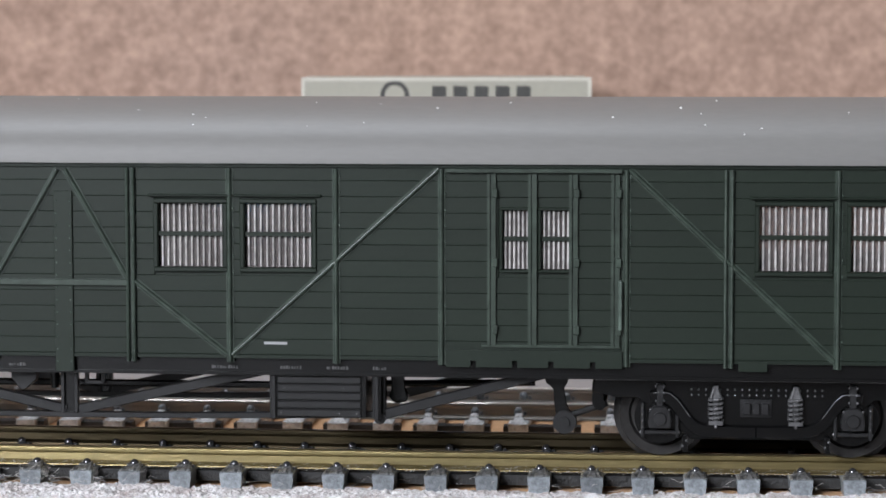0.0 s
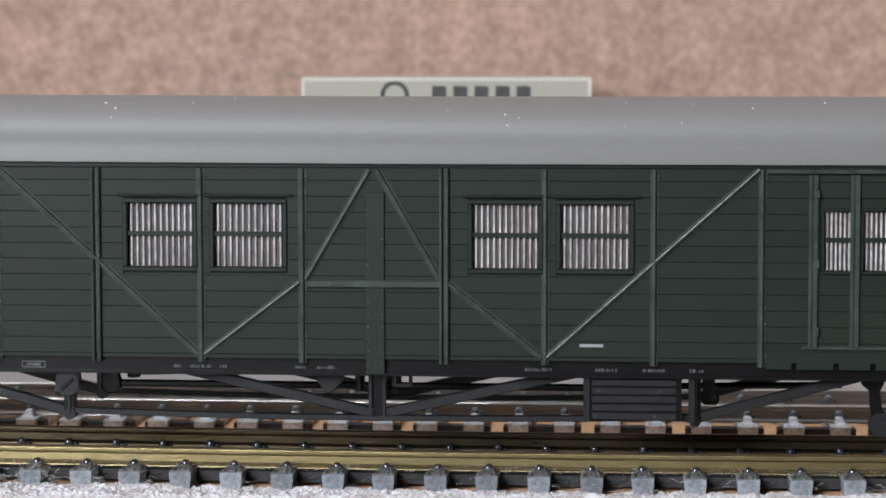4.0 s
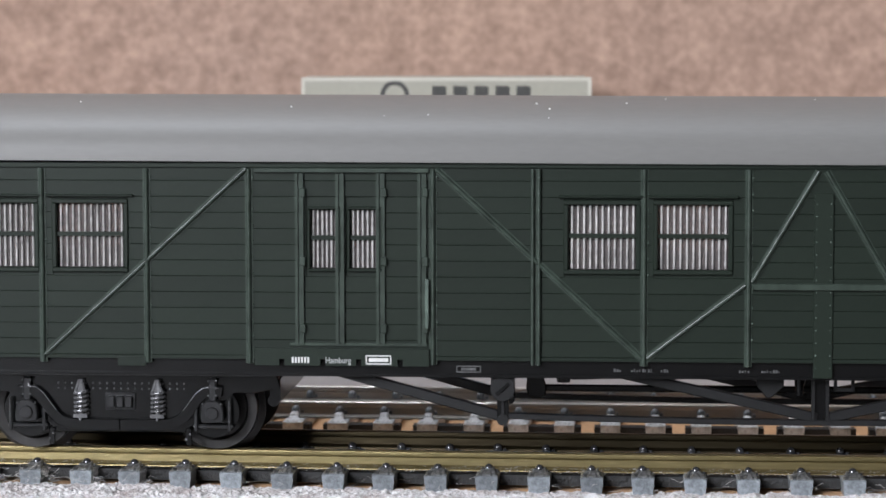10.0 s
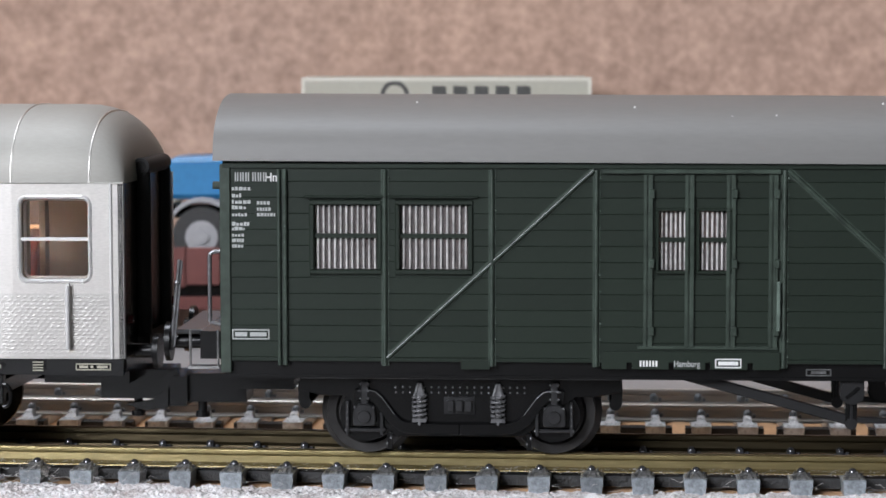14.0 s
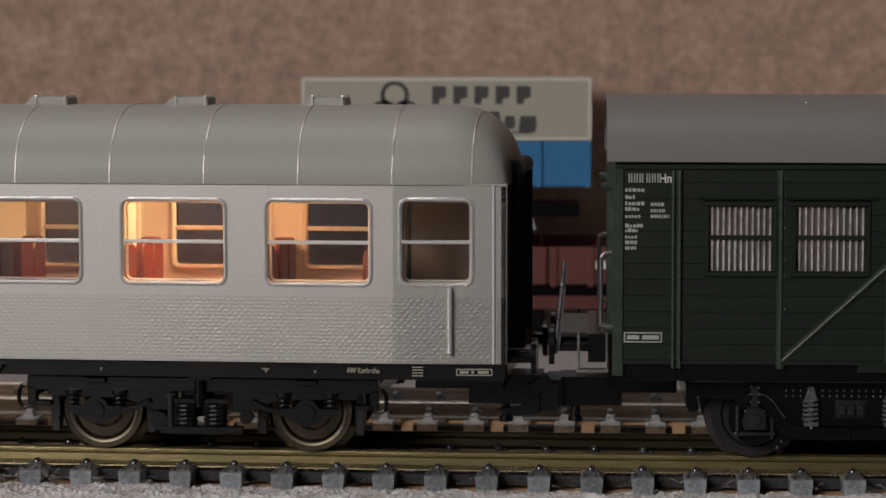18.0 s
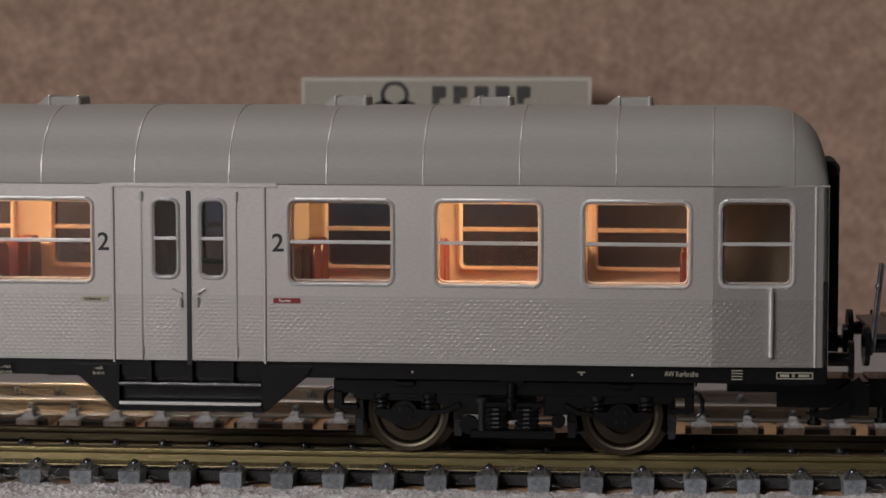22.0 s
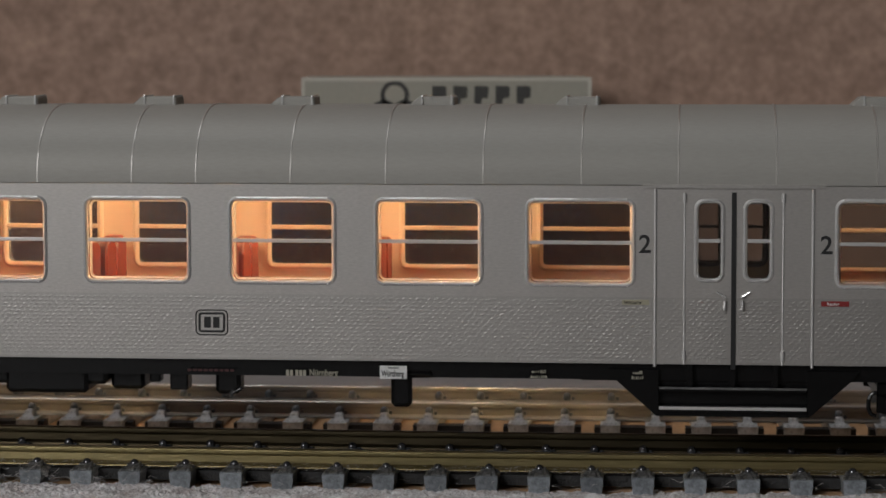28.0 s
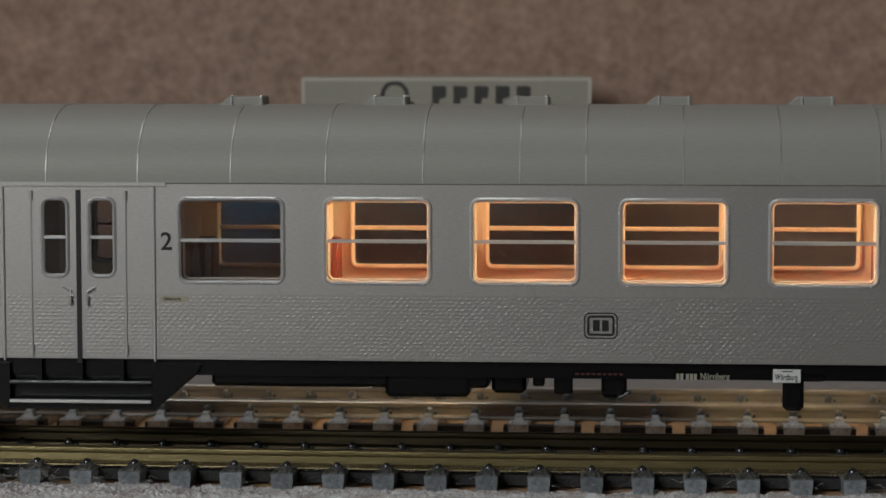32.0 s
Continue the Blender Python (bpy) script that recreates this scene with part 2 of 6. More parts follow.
def grid_wall(bm, xs, zs, holes, y0, y1):
    """One connected wall in the plane of x and z with rectangular openings, between the depths y0 and y1."""
    xs = sorted(set(xs) | {h[i] for h in holes for i in (0, 1)})
    zs = sorted(set(zs) | {h[i] for h in holes for i in (2, 3)})
    solid = set()
    for i, (a, b) in enumerate(zip(xs, xs[1:])):
        for k, (c, d) in enumerate(zip(zs, zs[1:])):
            if not any(h[0] < (a + b) / 2 < h[1] and h[2] < (c + d) / 2 < h[3] for h in holes):
                solid.add((i, k))
    made = {}

    def v(i, k, y):
        if (i, k, y) not in made:
            made[i, k, y] = bm.verts.new((xs[i] * MM, y * MM, zs[k] * MM))
        return made[i, k, y]
    for i, k in sorted(solid):
        for y in (y0, y1):
            bm.faces.new((v(i, k, y), v(i + 1, k, y), v(i + 1, k + 1, y), v(i, k + 1, y)))
        for di, dk, p, q in ((-1, 0, (i, k), (i, k + 1)), (1, 0, (i + 1, k), (i + 1, k + 1)), (0, -1, (i, k), (i + 1, k)), (0, 1, (i, k + 1), (i + 1, k + 1))):
            if (i + di, k + dk) not in solid:
                bm.faces.new((v(*p, y0), v(*q, y0), v(*q, y1), v(*p, y1)))
    return bm


def finish(name, bm, material, smooth=False, bevel=0.0):
    if bevel:
        bmesh.ops.bevel(bm, geom=bm.edges[:], offset=bevel * MM, segments=1, affect="EDGES", clamp_overlap=True)
    bmesh.ops.recalc_face_normals(bm, faces=bm.faces[:])
    me = bpy.data.meshes.new(name)
    bm.to_mesh(me)
    bm.free()
    me.materials.append(material)
    if smooth:
        me.shade_smooth()
        me.set_sharp_from_angle(angle=radians(35 if smooth is True else smooth))
    return me


def part(name, bm, material, parent, label="", smooth=False, bevel=0.0):
    ob = new(name, finish(name, bm, material, smooth, bevel))
    ob.parent = parent
    if label:
        ob["label"] = label
    return ob


def shared(name, me, parent, m):
    ob = new(name, me)
    ob.parent = parent
    ob.matrix_basis = m
    return ob


def thing(name, label, category, m=None, group="", kind=""):
    ob = new(name)
    ob.empty_display_size = 0.005
    if m is not None:
        ob.matrix_basis = m
    return tagged(ob, label, category, group, kind)


def structure(name, bm, material, label, **kw):
    ob = new(name, finish(name, bm, material, **kw))
    return tagged(ob, label, name.split("_")[0], kind="structure")


def lettering(name, text, x, z, y, size, material, parent, label="", stretch=1.0, turn=0):
    """Words in the built-in font on a side that faces the front; x, z: the lower left corner."""
    cu = bpy.data.curves.new(name, "FONT")
    cu.body, cu.size, cu.extrude = text, size * MM * 1.38, 0.00002
    cu.offset = size * MM * 0.02
    ob = bpy.data.objects.new(name, cu)
    scene.collection.objects.link(ob)
    me = bpy.data.meshes.new_from_object(ob.evaluated_get(bpy.context.evaluated_depsgraph_get()))
    bpy.data.objects.remove(ob)
    me.transform(pose(x * MM, y * MM, z * MM, 90 + turn) @ Matrix.Diagonal((stretch, 1, 1, 1)))
    me.materials.clear()
    me.materials.append(material)
    o = new(name, me)
    o.parent = parent
    if label:
        o["label"] = label
    return o


def bars(name, rows, y, material, parent, label=""):
    """Plain bars for writing that cannot be read: rows of x0, x1, z0, z1."""
    bm = tmp()
    for r in rows:
        box(bm, r[0], r[1], y - 0.04, y, r[2], r[3])
    return part(name, bm, material, parent, label)


# ---- the way of the track ----
COEF = (339.10, -9.0797, 2.5156, 0.5679, -0.0275)
COEF_FAR = (383.80, -7.8352, 1.1560, 0.0, 0.0)


class Way:
    def __init__(self, c, right=330):
        self.x = np.linspace(-520, 520, 2081)
        q = np.clip(self.x, -330, right) / 100
        self.a = np.arctan((c[1] + 2 * c[2] * q + 3 * c[3] * q ** 2 + 4 * c[4] * q ** 3) / 100)
        dy = np.tan(self.a)
        mid = len(self.x) // 2
        y = np.concatenate([[0], np.cumsum((dy[1:] + dy[:-1]) / 2 * 0.5)])
        self.y = y - y[mid] + c[0]
        ds = np.sqrt(1 + dy ** 2)
        s = np.concatenate([[0], np.cumsum((ds[1:] + ds[:-1]) / 2 * 0.5)])
        self.s = s - s[mid]

    def at(self, s):
        return float(np.interp(s, self.s, self.x)), float(np.interp(s, self.s, self.y)), float(np.interp(s, self.s, self.a))

    def car(self, s, half):
        a, b = self.at(s - half), self.at(s + half)
        return (a[0] + b[0]) / 2, (a[1] + b[1]) / 2, math.atan2(b[1] - a[1], b[0] - a[0])


NEAR, FAR = Way(COEF, 62), Way(COEF_FAR)   # the near track runs straight on past x = 62
RAIL_TOP = 4.3

# ---- the setting ----
wall_y = 513.0
structure("floor", box(tmp(), -630, 1300, SOUTH, 950, -30, -0.6), M_TABLE, "brown table board under the layout")
structure("backdrop", box(tmp(), -600, 700, wall_y, wall_y + 4, -0.55, 420), M_BOARD, "brown fibreboard sheet standing behind the tracks")
bm = grid_wall(tmp(), [SOUTH, 950], [-30, CEIL], [WINDOW], -730, -630)
for v in bm.verts:
    v.co = Vector((v.co.y, v.co.x, v.co.z))
structure("wall_west", bm, M_WALL, "plain pale room wall with a window opening")
structure("wall_east", box(tmp(), 1300, 1400, SOUTH, 950, -30, CEIL), M_WALL, "plain pale room wall")
structure("wall_north", box(tmp(), -730, 1400, 950, 1050, -30, CEIL), M_WALL, "plain pale room wall")
structure("wall_south", box(tmp(), -730, 1400, SOUTH - 100, SOUTH, -30, CEIL), M_WALL, "plain pale room wall behind the camera")
bm = grid_wall(tmp(), [-730, 1400], [SOUTH - 100, 1050], [FILL_OPENING], -CEIL - 60, -CEIL)
for v in bm.verts:
    v.co = Vector((v.co.x, v.co.z, -v.co.y))
structure("ceiling", bm, M_WALL, "plain pale room ceiling with an opening added for the overhead fill")


def sheet(name, x0, x1, near, far, z, nx, ny, rough, material, label, fine=0.0):
    """A thin uneven sheet lying on the board, near and far: its edges' distance as functions of x."""
    bm = tmp()
    rows = []
    for j in range(ny + 1):
        row = []
        for i in range(nx + 1):
            x = x0 + (x1 - x0) * i / nx
            y = near(x) + (far(x) - near(x)) * j / ny
            h = z + rough * (noise.noise((x * 0.35, y * 0.35, 3)) + 0.6 * noise.noise((x * 1.3, y * 1.3, 8)) + fine * (noise.noise((x * 2.2, y * 3.5, 2)) + 0.7 * noise.noise((x * 4.5, y * 4.5, 6))))
            row.append(bm.verts.new((x * MM, y * MM, h * MM)))
        rows.append(row)
    for a, b in zip(rows, rows[1:]):
        for i in range(nx):
            bm.faces.new((a[i], a[i + 1], b[i + 1], b[i]))
    return structure(name, bm, material, label, smooth=True)


def edge(way, off, wob=0.0):
    def f(x):
        s = float(np.interp(x, way.x, way.s))
        return way.at(s)[1] + off + wob * noise.noise((x * 0.12, off, 1))
    return f


sheet("ground_front", -110, 110, edge(NEAR, -27.0, 2.0), edge(NEAR, -12.3, 1.2), -0.1, 1000, 56, 0.42, M_FRONT, "pale torn paper and plaster in front of the sleepers", 0.55)
sheet("ground_middle", -420, 420, edge(NEAR, -14.5), edge(FAR, 19.0), -0.4, 160, 60, 0.1, M_BASE, "tan cardboard strip under both tracks")
sheet("ground_back", -420, 420, edge(FAR, 17.0, 1.2), lambda x: wall_y - 0.2, -0.1, 160, 60, 0.12, M_GREY_SHEET, "grey painted ground sheet behind the far track")


def rail(way, off, s0, s1, parent, material, prof=None, name="rail"):
    prof = prof or [(-1.05, 1.85), (1.05, 1.85), (1.0, 2.1), (0.28, 2.45), (0.22, 3.35), (0.5, 3.6), (0.52, 4.0), (0.48, 4.16), (0.34, 4.3), (-0.34, 4.3), (-0.48, 4.16), (-0.52, 4.0),
            (-0.5, 3.6), (-0.22, 3.35), (-0.28, 2.45), (-1.0, 2.1)]
    bm, last = tmp(), None
    n = int((s1 - s0) / 6)
    for i in range(n + 1):
        x, y, a = way.at(s0 + (s1 - s0) * i / n)
        row = [bm.verts.new(((x - (off + p[0]) * math.sin(a)) * MM, (y + (off + p[0]) * math.cos(a)) * MM, p[1] * MM)) for p in prof]
        if last:
            for j in range(len(prof)):
                bm.faces.new((last[j], row[j], row[(j + 1) % len(prof)], last[(j + 1) % len(prof)]))
        else:
            bm.faces.new(row)
        last = row
    bm.faces.new(last[::-1])
    return part(name, bm, material, parent, smooth=45 if len(prof) > 4 else False)


def web(way, off, s0, s1, parent, material, top=1.45):
    bm, last = tmp(), None
    n = max(1, int((s1 - s0) / 8))
    for i in range(n + 1):
        x, y, a = way.at(s0 + (s1 - s0) * i / n)
        row = [bm.verts.new(((x - (off + p) * math.sin(a)) * MM, (y + (off + p) * math.cos(a)) * MM, z * MM)) for p, z in ((-1.3, 0.1), (1.3, 0.1), (1.3, top), (-1.3, top))]
        if last:
            for j in range(4):
                bm.faces.new((last[j], row[j], row[(j + 1) % 4], last[(j + 1) % 4]))
        else:
            bm.faces.new(row)
        last = row
    bm.faces.new(last[::-1])
    return part("web", bm, material, parent, "plastic web between the sleepers")


def sleeper_mesh(material):
    bm = tmp()
    prism(bm, [(-1.25, -0.55), (1.25, -0.55), (1.42, 0.8), (1.5, 1.85), (-1.5, 1.85), (-1.42, 0.8)], -13.3, 13.3)
    return finish("sleeper", bm, material, bevel=0.1)


def chair_mesh(material):
    """The dirty moulded chair on a sleeper's end, sloping up to the rail; it lies along -y."""
    bm, rows = tmp(), []
    line = ((-3.5, 1.75, 1.46), (-3.35, 2.0, 1.44), (-2.9, 2.05, 1.4), (-2.4, 2.1, 1.3), (-1.9, 2.12, 1.2), (-1.4, 2.25, 1.05), (-0.9, 2.35, 0.92), (0.0, 2.35, 0.8))
    for y, z, w in line:
        row = [bm.verts.new((-w * MM, y * MM, 1.75 * MM))]
        for i in range(9):
            x = w * (i / 4 - 1)
            h = z + 0.30 * noise.noise((x * 2.1, y * 2.1, 4)) + 0.12 * noise.noise((x * 6, y * 6, 9)) - (0.12 if i in (0, 8) else 0)
            row.append(bm.verts.new((x * MM, (y + 0.14 * noise.noise((x * 3, y, 1))) * MM, max(1.8, h) * MM)))
        row.append(bm.verts.new((w * MM, y * MM, 1.75 * MM)))
        rows.append(row)
    for p, q in zip(rows, rows[1:]):
        for i in range(10):
            bm.faces.new((p[i], p[i + 1], q[i + 1], q[i]))
    bm.faces.new(rows[0])
    return finish("chair", bm, material)


def clip_mesh(material):
    bm = tmp()
    ball(bm, (0, 0, 2.45), 0.62, 12)
    rod(bm, (0, 0, 1.9), (0, 0, 2.4), 0.62, 10)
    box(bm, -0.3, 0.3, 0.1, 0.85, 2.0, 2.5)
    rod(bm, (0.95, -0.1, 1.9), (0.95, -0.1, 2.4), 0.26, 6)
    return finish("rail_clip", bm, material, smooth=50)


def far_chair_mesh(material):
    """A chair that rises like a hat from the sleeper's end to the rail; it lies along -y."""
    bm, rows = tmp(), []
    for y, z, w in ((-3.7, 1.78, 1.36), (-3.5, 1.98, 1.25), (-2.9, 2.15, 0.98), (-2.4, 2.4, 0.72), (-2.1, 2.75, 0.56), (-1.6, 2.95, 0.56), (-0.4, 2.95, 0.56)):
        rows.append([bm.verts.new((x * MM, y * MM, h * MM)) for x, h in ((-w - 0.08, 1.8), (-w, z - 0.1), (-w * 0.6, z + 0.05), (w * 0.6, z + 0.05), (w, z - 0.1), (w + 0.08, 1.8))])
    for p, q in zip(rows, rows[1:]):
        for i in range(5):
            bm.faces.new((p[i], p[i + 1], q[i + 1], q[i]))
    bm.faces.new(rows[0])
    return finish("chair", bm, material)


NEAR_SET = sleeper_mesh(M_SLEEPER), chair_mesh(M_CHAIR), clip_mesh(M_CLIP)
FAR_SET = sleeper_mesh(M_SLEEPER_FAR), far_chair_mesh(M_SLEEPER_FAR), clip_mesh(M_SLEEPER)


def track(name, way, first, pitch, count, s0, s1, label, metals, meshes):
    t = thing(name, label, "track", kind="structure")
    for side in (-1, 1):
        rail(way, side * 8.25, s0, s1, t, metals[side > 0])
        if metals[side > 0] is M_RAIL:
            # thin bright beads that draw the highlights along the rail's head and foot
            for py, pz in ((-0.50, 4.17), (-1.02, 2.06)):
                rail(way, side * 8.25, s0, s1, t, M_RAIL_EDGE, [(py - 0.07, pz), (py, pz - 0.06), (py + 0.07, pz), (py, pz + 0.09)], "worn_edge")
        if metals[0] is M_RAIL:
            web(way, side * 8.25, s0, s1, t, M_WEB)
        else:
            # low webs that tie the sleepers, with an opening in every second gap
            for i in range(count - 1):
                a = first + pitch * i
                if abs(a) < 130:
                    for u, v in ([(1.2, pitch - 1.2)] if i % 2 else [(1.2, 2.4), (pitch - 2.3, pitch - 1.2)]):
                        web(way, side * 8.25 - 2.2, a + u, a + v, t, M_WEB, 1.3)
    for i in range(count):
        x, y, a = way.at(first + pitch * i)
        jit = random.uniform(-0.6, 0.6)
        s = shared("sleeper", meshes[0], t, pose(x * MM, y * MM, random.uniform(-0.06, 0.06) * MM, 0, 0, math.degrees(a) + jit))
        if abs(x) < 120:
            for side in (-1, 1):
                shared("chair", meshes[1], s, pose(0, side * 9.3 * MM, 0, 0, 0, 180 if side > 0 else 0))
                for k in (-1, 1):
                    shared("rail_clip", meshes[2], s, pose(random.uniform(-0.15, 0.15) * MM, (side * 8.25 + k * 1.5) * MM, (-0.15 if metals[0] is M_RAIL else 0.75) * MM, 0, 0, 180 if k > 0 else 0))
    return t


PITCH = 6.646
# the rear rail's darker metal has shade painted in
track("track_near", NEAR, -53.0 - PITCH * 60, PITCH, 136, -505, 505, "near track with brass rails on grey sleepers", (M_RAIL, M_RAIL_SHADED), NEAR_SET)
track("track_far", FAR, -61.07 - PITCH * 40, PITCH, 98, -400, 400, "second track with dull rails on grey sleepers", (M_RAIL_GREY, M_RAIL_GREY), FAR_SET)

# loose fibres in front of and between the sleepers
bm = tmp()
for i in range(70):
    s = random.uniform(-66, 66)
    x, y, a = NEAR.at(s)
    y += random.choice((-13.6, -13.9, -12.5, -11.0)) + random.uniform(-0.8, 0.8)
    z, d, r = random.uniform(0.0, 1.2), random.uniform(0, 6.28), random.uniform(0.25, 0.7)
    last = None
    for k in range(random.randint(4, 9)):
        p = (x, y, max(0.05, z))
        if last:
            rod(bm, last, p, 0.022, 4)
        last = p
        d += random.uniform(-1.0, 1.0)
        x, y, z = x + r * math.cos(d), y + r * 0.4 * math.sin(d), z + random.uniform(-0.3, 0.3)
for i in range(130):
    # tangles that cling to the sleepers' ends
    s = random.choice((-61.0, -59.5, -53.0, -46.4, -39.7, -54.0)) + random.uniform(-2.2, 2.2)
    x, y, a = NEAR.at(s)
    y += random.uniform(-13.9, -12.9)
    z, d, r = random.uniform(0.2, 2.0), random.uniform(0, 6.28), random.uniform(0.12, 0.35)
    last = None
    for k in range(random.randint(4, 8)):
        p = (x, y, max(0.05, z))
        if last:
            rod(bm, last, p, 0.022, 4)
        last = p
        d += random.uniform(-1.2, 1.2)
        x, y, z = x + r * math.cos(d), y + r * 0.3 * math.sin(d), z + random.uniform(-0.25, 0.25)
loose = new("fibre", finish("fibre", bm, M_FIBRE))
tagged(loose, "fine pale curled paper fibres along the sleepers", "fibre", kind="stuff")

# grit that sticks to the near rail's foot
bm = tmp()
for i in range(1300):
    x, y, a = NEAR.at(random.uniform(-64, 64))
    k = random.uniform(0.015, 0.05)
    d = random.uniform(0.35, 1.5)
    z = 2.42 - 0.42 * (d - 0.3) if d < 1.0 else random.uniform(1.7, 2.1)
    x, y = x - (-8.25 - d) * math.sin(a), y + (-8.25 - d) * math.cos(a)
    box(bm, x - k * random.uniform(0.7, 2), x + k, y - k, y + k, z - k, z + k)
tagged(new("grit", finish("grit", bm, M_FIBRE)), "fine pale grit along the rail's foot", "grit", kind="stuff")

# ---- rolling stock: parts that both coaches use ----


def wheelset(parent, x, r, dark, name="wheelset"):
    """An axle with two flanged wheels; its own place is the axle's middle, so that it can turn."""
    w = new(name)
    w.empty_display_size = 0.003
    w.parent = parent
    w.location = (x * MM, 0, (RAIL_TOP + r) * MM)
    bm = tmp()
    rod(bm, (0, -10.5, 0), (0, 10.5, 0), 0.9, 10)
    part("axle", bm, M_BLACK, w)
    for side in (-1, 1):
        bm = tmp()
        prof = [(0.95, 0.3), (r * 0.42, 0.25), (r * 0.5, 0.6), (r * 0.72, 0.6), (r * 0.78, 0.1), (r * 0.985, 0.0), (r, 0.15), (r, 1.9), (r + 0.85, 2.2), (r + 0.8, 2.75),
                (r * 0.8, 2.85), (0.95, 2.6)]
        n, rings = 36, []
        for q, d in prof:
            y = side * (9.9 - d)
            rings.append([bm.verts.new((q * MM * math.cos(2 * math.pi * i / n), y * MM, q * MM * math.sin(2 * math.pi * i / n))) for i in range(n)])
        for k in range(len(rings)):
            a, b = rings[k], rings[(k + 1) % len(rings)]
            for i in range(n):
                bm.faces.new((a[i], a[(i + 1) % n], b[(i + 1) % n], b[i]))
        for i in range(5):
            a = 2 * math.pi * i / 5
            rod(bm, (r * 0.6 * math.cos(a), side * 9.35, r * 0.6 * math.sin(a)), (r * 0.6 * math.cos(a), side * 9.15, r * 0.6 * math.sin(a)), 0.45, 8)
        part("wheel", bm, M_WHEEL_BLACK if dark else M_WHEEL, w, smooth=True)
        if not dark:
            bm = tmp()
            n, rings = 36, []
            for q, d in ((r * 0.81, -0.05), (r * 0.86, -0.1), (r * 0.86, 0.1), (r * 0.81, 0.1)):
                y = side * (9.9 - d)
                rings.append([bm.verts.new((q * MM * math.cos(2 * math.pi * i / n), y * MM, q * MM * math.sin(2 * math.pi * i / n))) for i in range(n)])
            for k in range(4):
                a, b = rings[k], rings[(k + 1) % 4]
                for i in range(n):
                    bm.faces.new((a[i], a[(i + 1) % n], b[(i + 1) % n], b[i]))
            part("tyre_ring", bm, M_BRASS, w, "bright tyre ring", smooth=True)
    return w


WHEELS = []


def coil(bm, x, y, z0, z1, r=0.75, turns=5, wire=0.2):
    n = turns * 10
    last = None
    for i in range(n + 1):
        a = 2 * math.pi * turns * i / n
        p = (x + r * math.cos(a), y + r * math.sin(a), z0 + (z1 - z0) * i / n)
        if last:
            rod(bm, last, p, wire, 8)
        last = p
    rod(bm, (x, y, z0), (x, y, z1), r * 0.55, 8)


# ---- the green baggage coach ----
G_HALF, G_BOGIES, GW = 120.6, (-90.6, 88.9), 16.25
coach_green = thing("baggage_coach", "dark green model baggage coach with planked sides and grey roof", "railway coach")
G_POSTS = (-112.95, -99.9, -86.3, -73.1, -49.5, -36.4, -22.7, -9.55, 8.7, 21.6, 35.4, 48.95, 72.45, 85.3, 98.9, 112.0)
G_DOUBLE = (-112.95, -36.4, 8.7, 85.3)
G_DOORS = (-61.3, 60.63)
G_GLASS = ((-108.9, -100.9), (-98.0, -89.3), (-32.3, -23.75), (-21.0, -12.1), (12.3, 20.75), (23.55, 32.3), (89.1, 97.7), (100.5, 108.8))
G_DOOR_GLASS = ((-65.2, -61.7), (-60.1, -56.4), (56.75, 60.1), (61.65, 65.3))
GZ0, GZ1, GB, GT = 28.85, 37.1, 17.4, 42.4


g_holes = [(a, b, GZ0, GZ1) for a, b in G_GLASS] + [(a, b, 28.85, 36.4) for a, b in G_DOOR_GLASS]
for side in (-1, 1):
    y0, y1 = (-GW, -GW + 0.9) if side < 0 else (GW - 0.9, GW)
    wall = part("side_wall", grid_wall(tmp(), [-G_HALF, G_HALF], [GB, GT], g_holes, y0, y1), M_GREEN, coach_green)
    if side < 0:
        near_wall = wall
# planks: one between each two posts and in each row
ROWS = 12
row_h = (GT - 0.5 - GB) / ROWS
edges = [-G_HALF, *G_POSTS, G_HALF]
plank_mesh = {}


def plank(x0, x1, z0, z1):
    key = (round(x1 - x0, 2), round(z1 - z0, 2))
    if key not in plank_mesh:
        hw, hh = key[0] / 2, key[1] / 2
        bm = tmp()
        prism(bm, [(-0.12, -hh), (0.04, -hh), (0.12, -hh + 0.07), (0.12, hh - 0.05), (0.06, hh), (-0.12, hh)], -hw, hw, "x")
        bm.transform(Matrix.Diagonal((1, -1, 1, 1)))
        plank_mesh[key] = finish("plank", bm, M_GREEN)
    shared("plank", plank_mesh[key], near_wall, pose((x0 + x1) / 2 * MM, (-GW - 0.1) * MM, (z0 + z1) / 2 * MM))


for a, b in zip(edges, edges[1:]):
    a, b = a + 0.05, b - 0.05
    for k in range(ROWS):
        z0, z1 = GB + 0.2 + k * row_h, GB + 0.2 + (k + 1) * row_h
        spans = [(a, b)]
        for h in g_holes:
            if h[2] - 0.7 < z1 - 0.2 and h[3] + 0.7 > z0 + 0.2:
                out = []
                for s in spans:
                    if h[1] < s[0] or h[0] > s[1]:
                        out.append(s)
                    else:
                        out += [(s[0], h[0] - 0.55), (h[1] + 0.55, s[1])]
                spans = [s for s in out if s[1] - s[0] > 0.4]
        for s in spans:
            plank(*s, z0, z1)

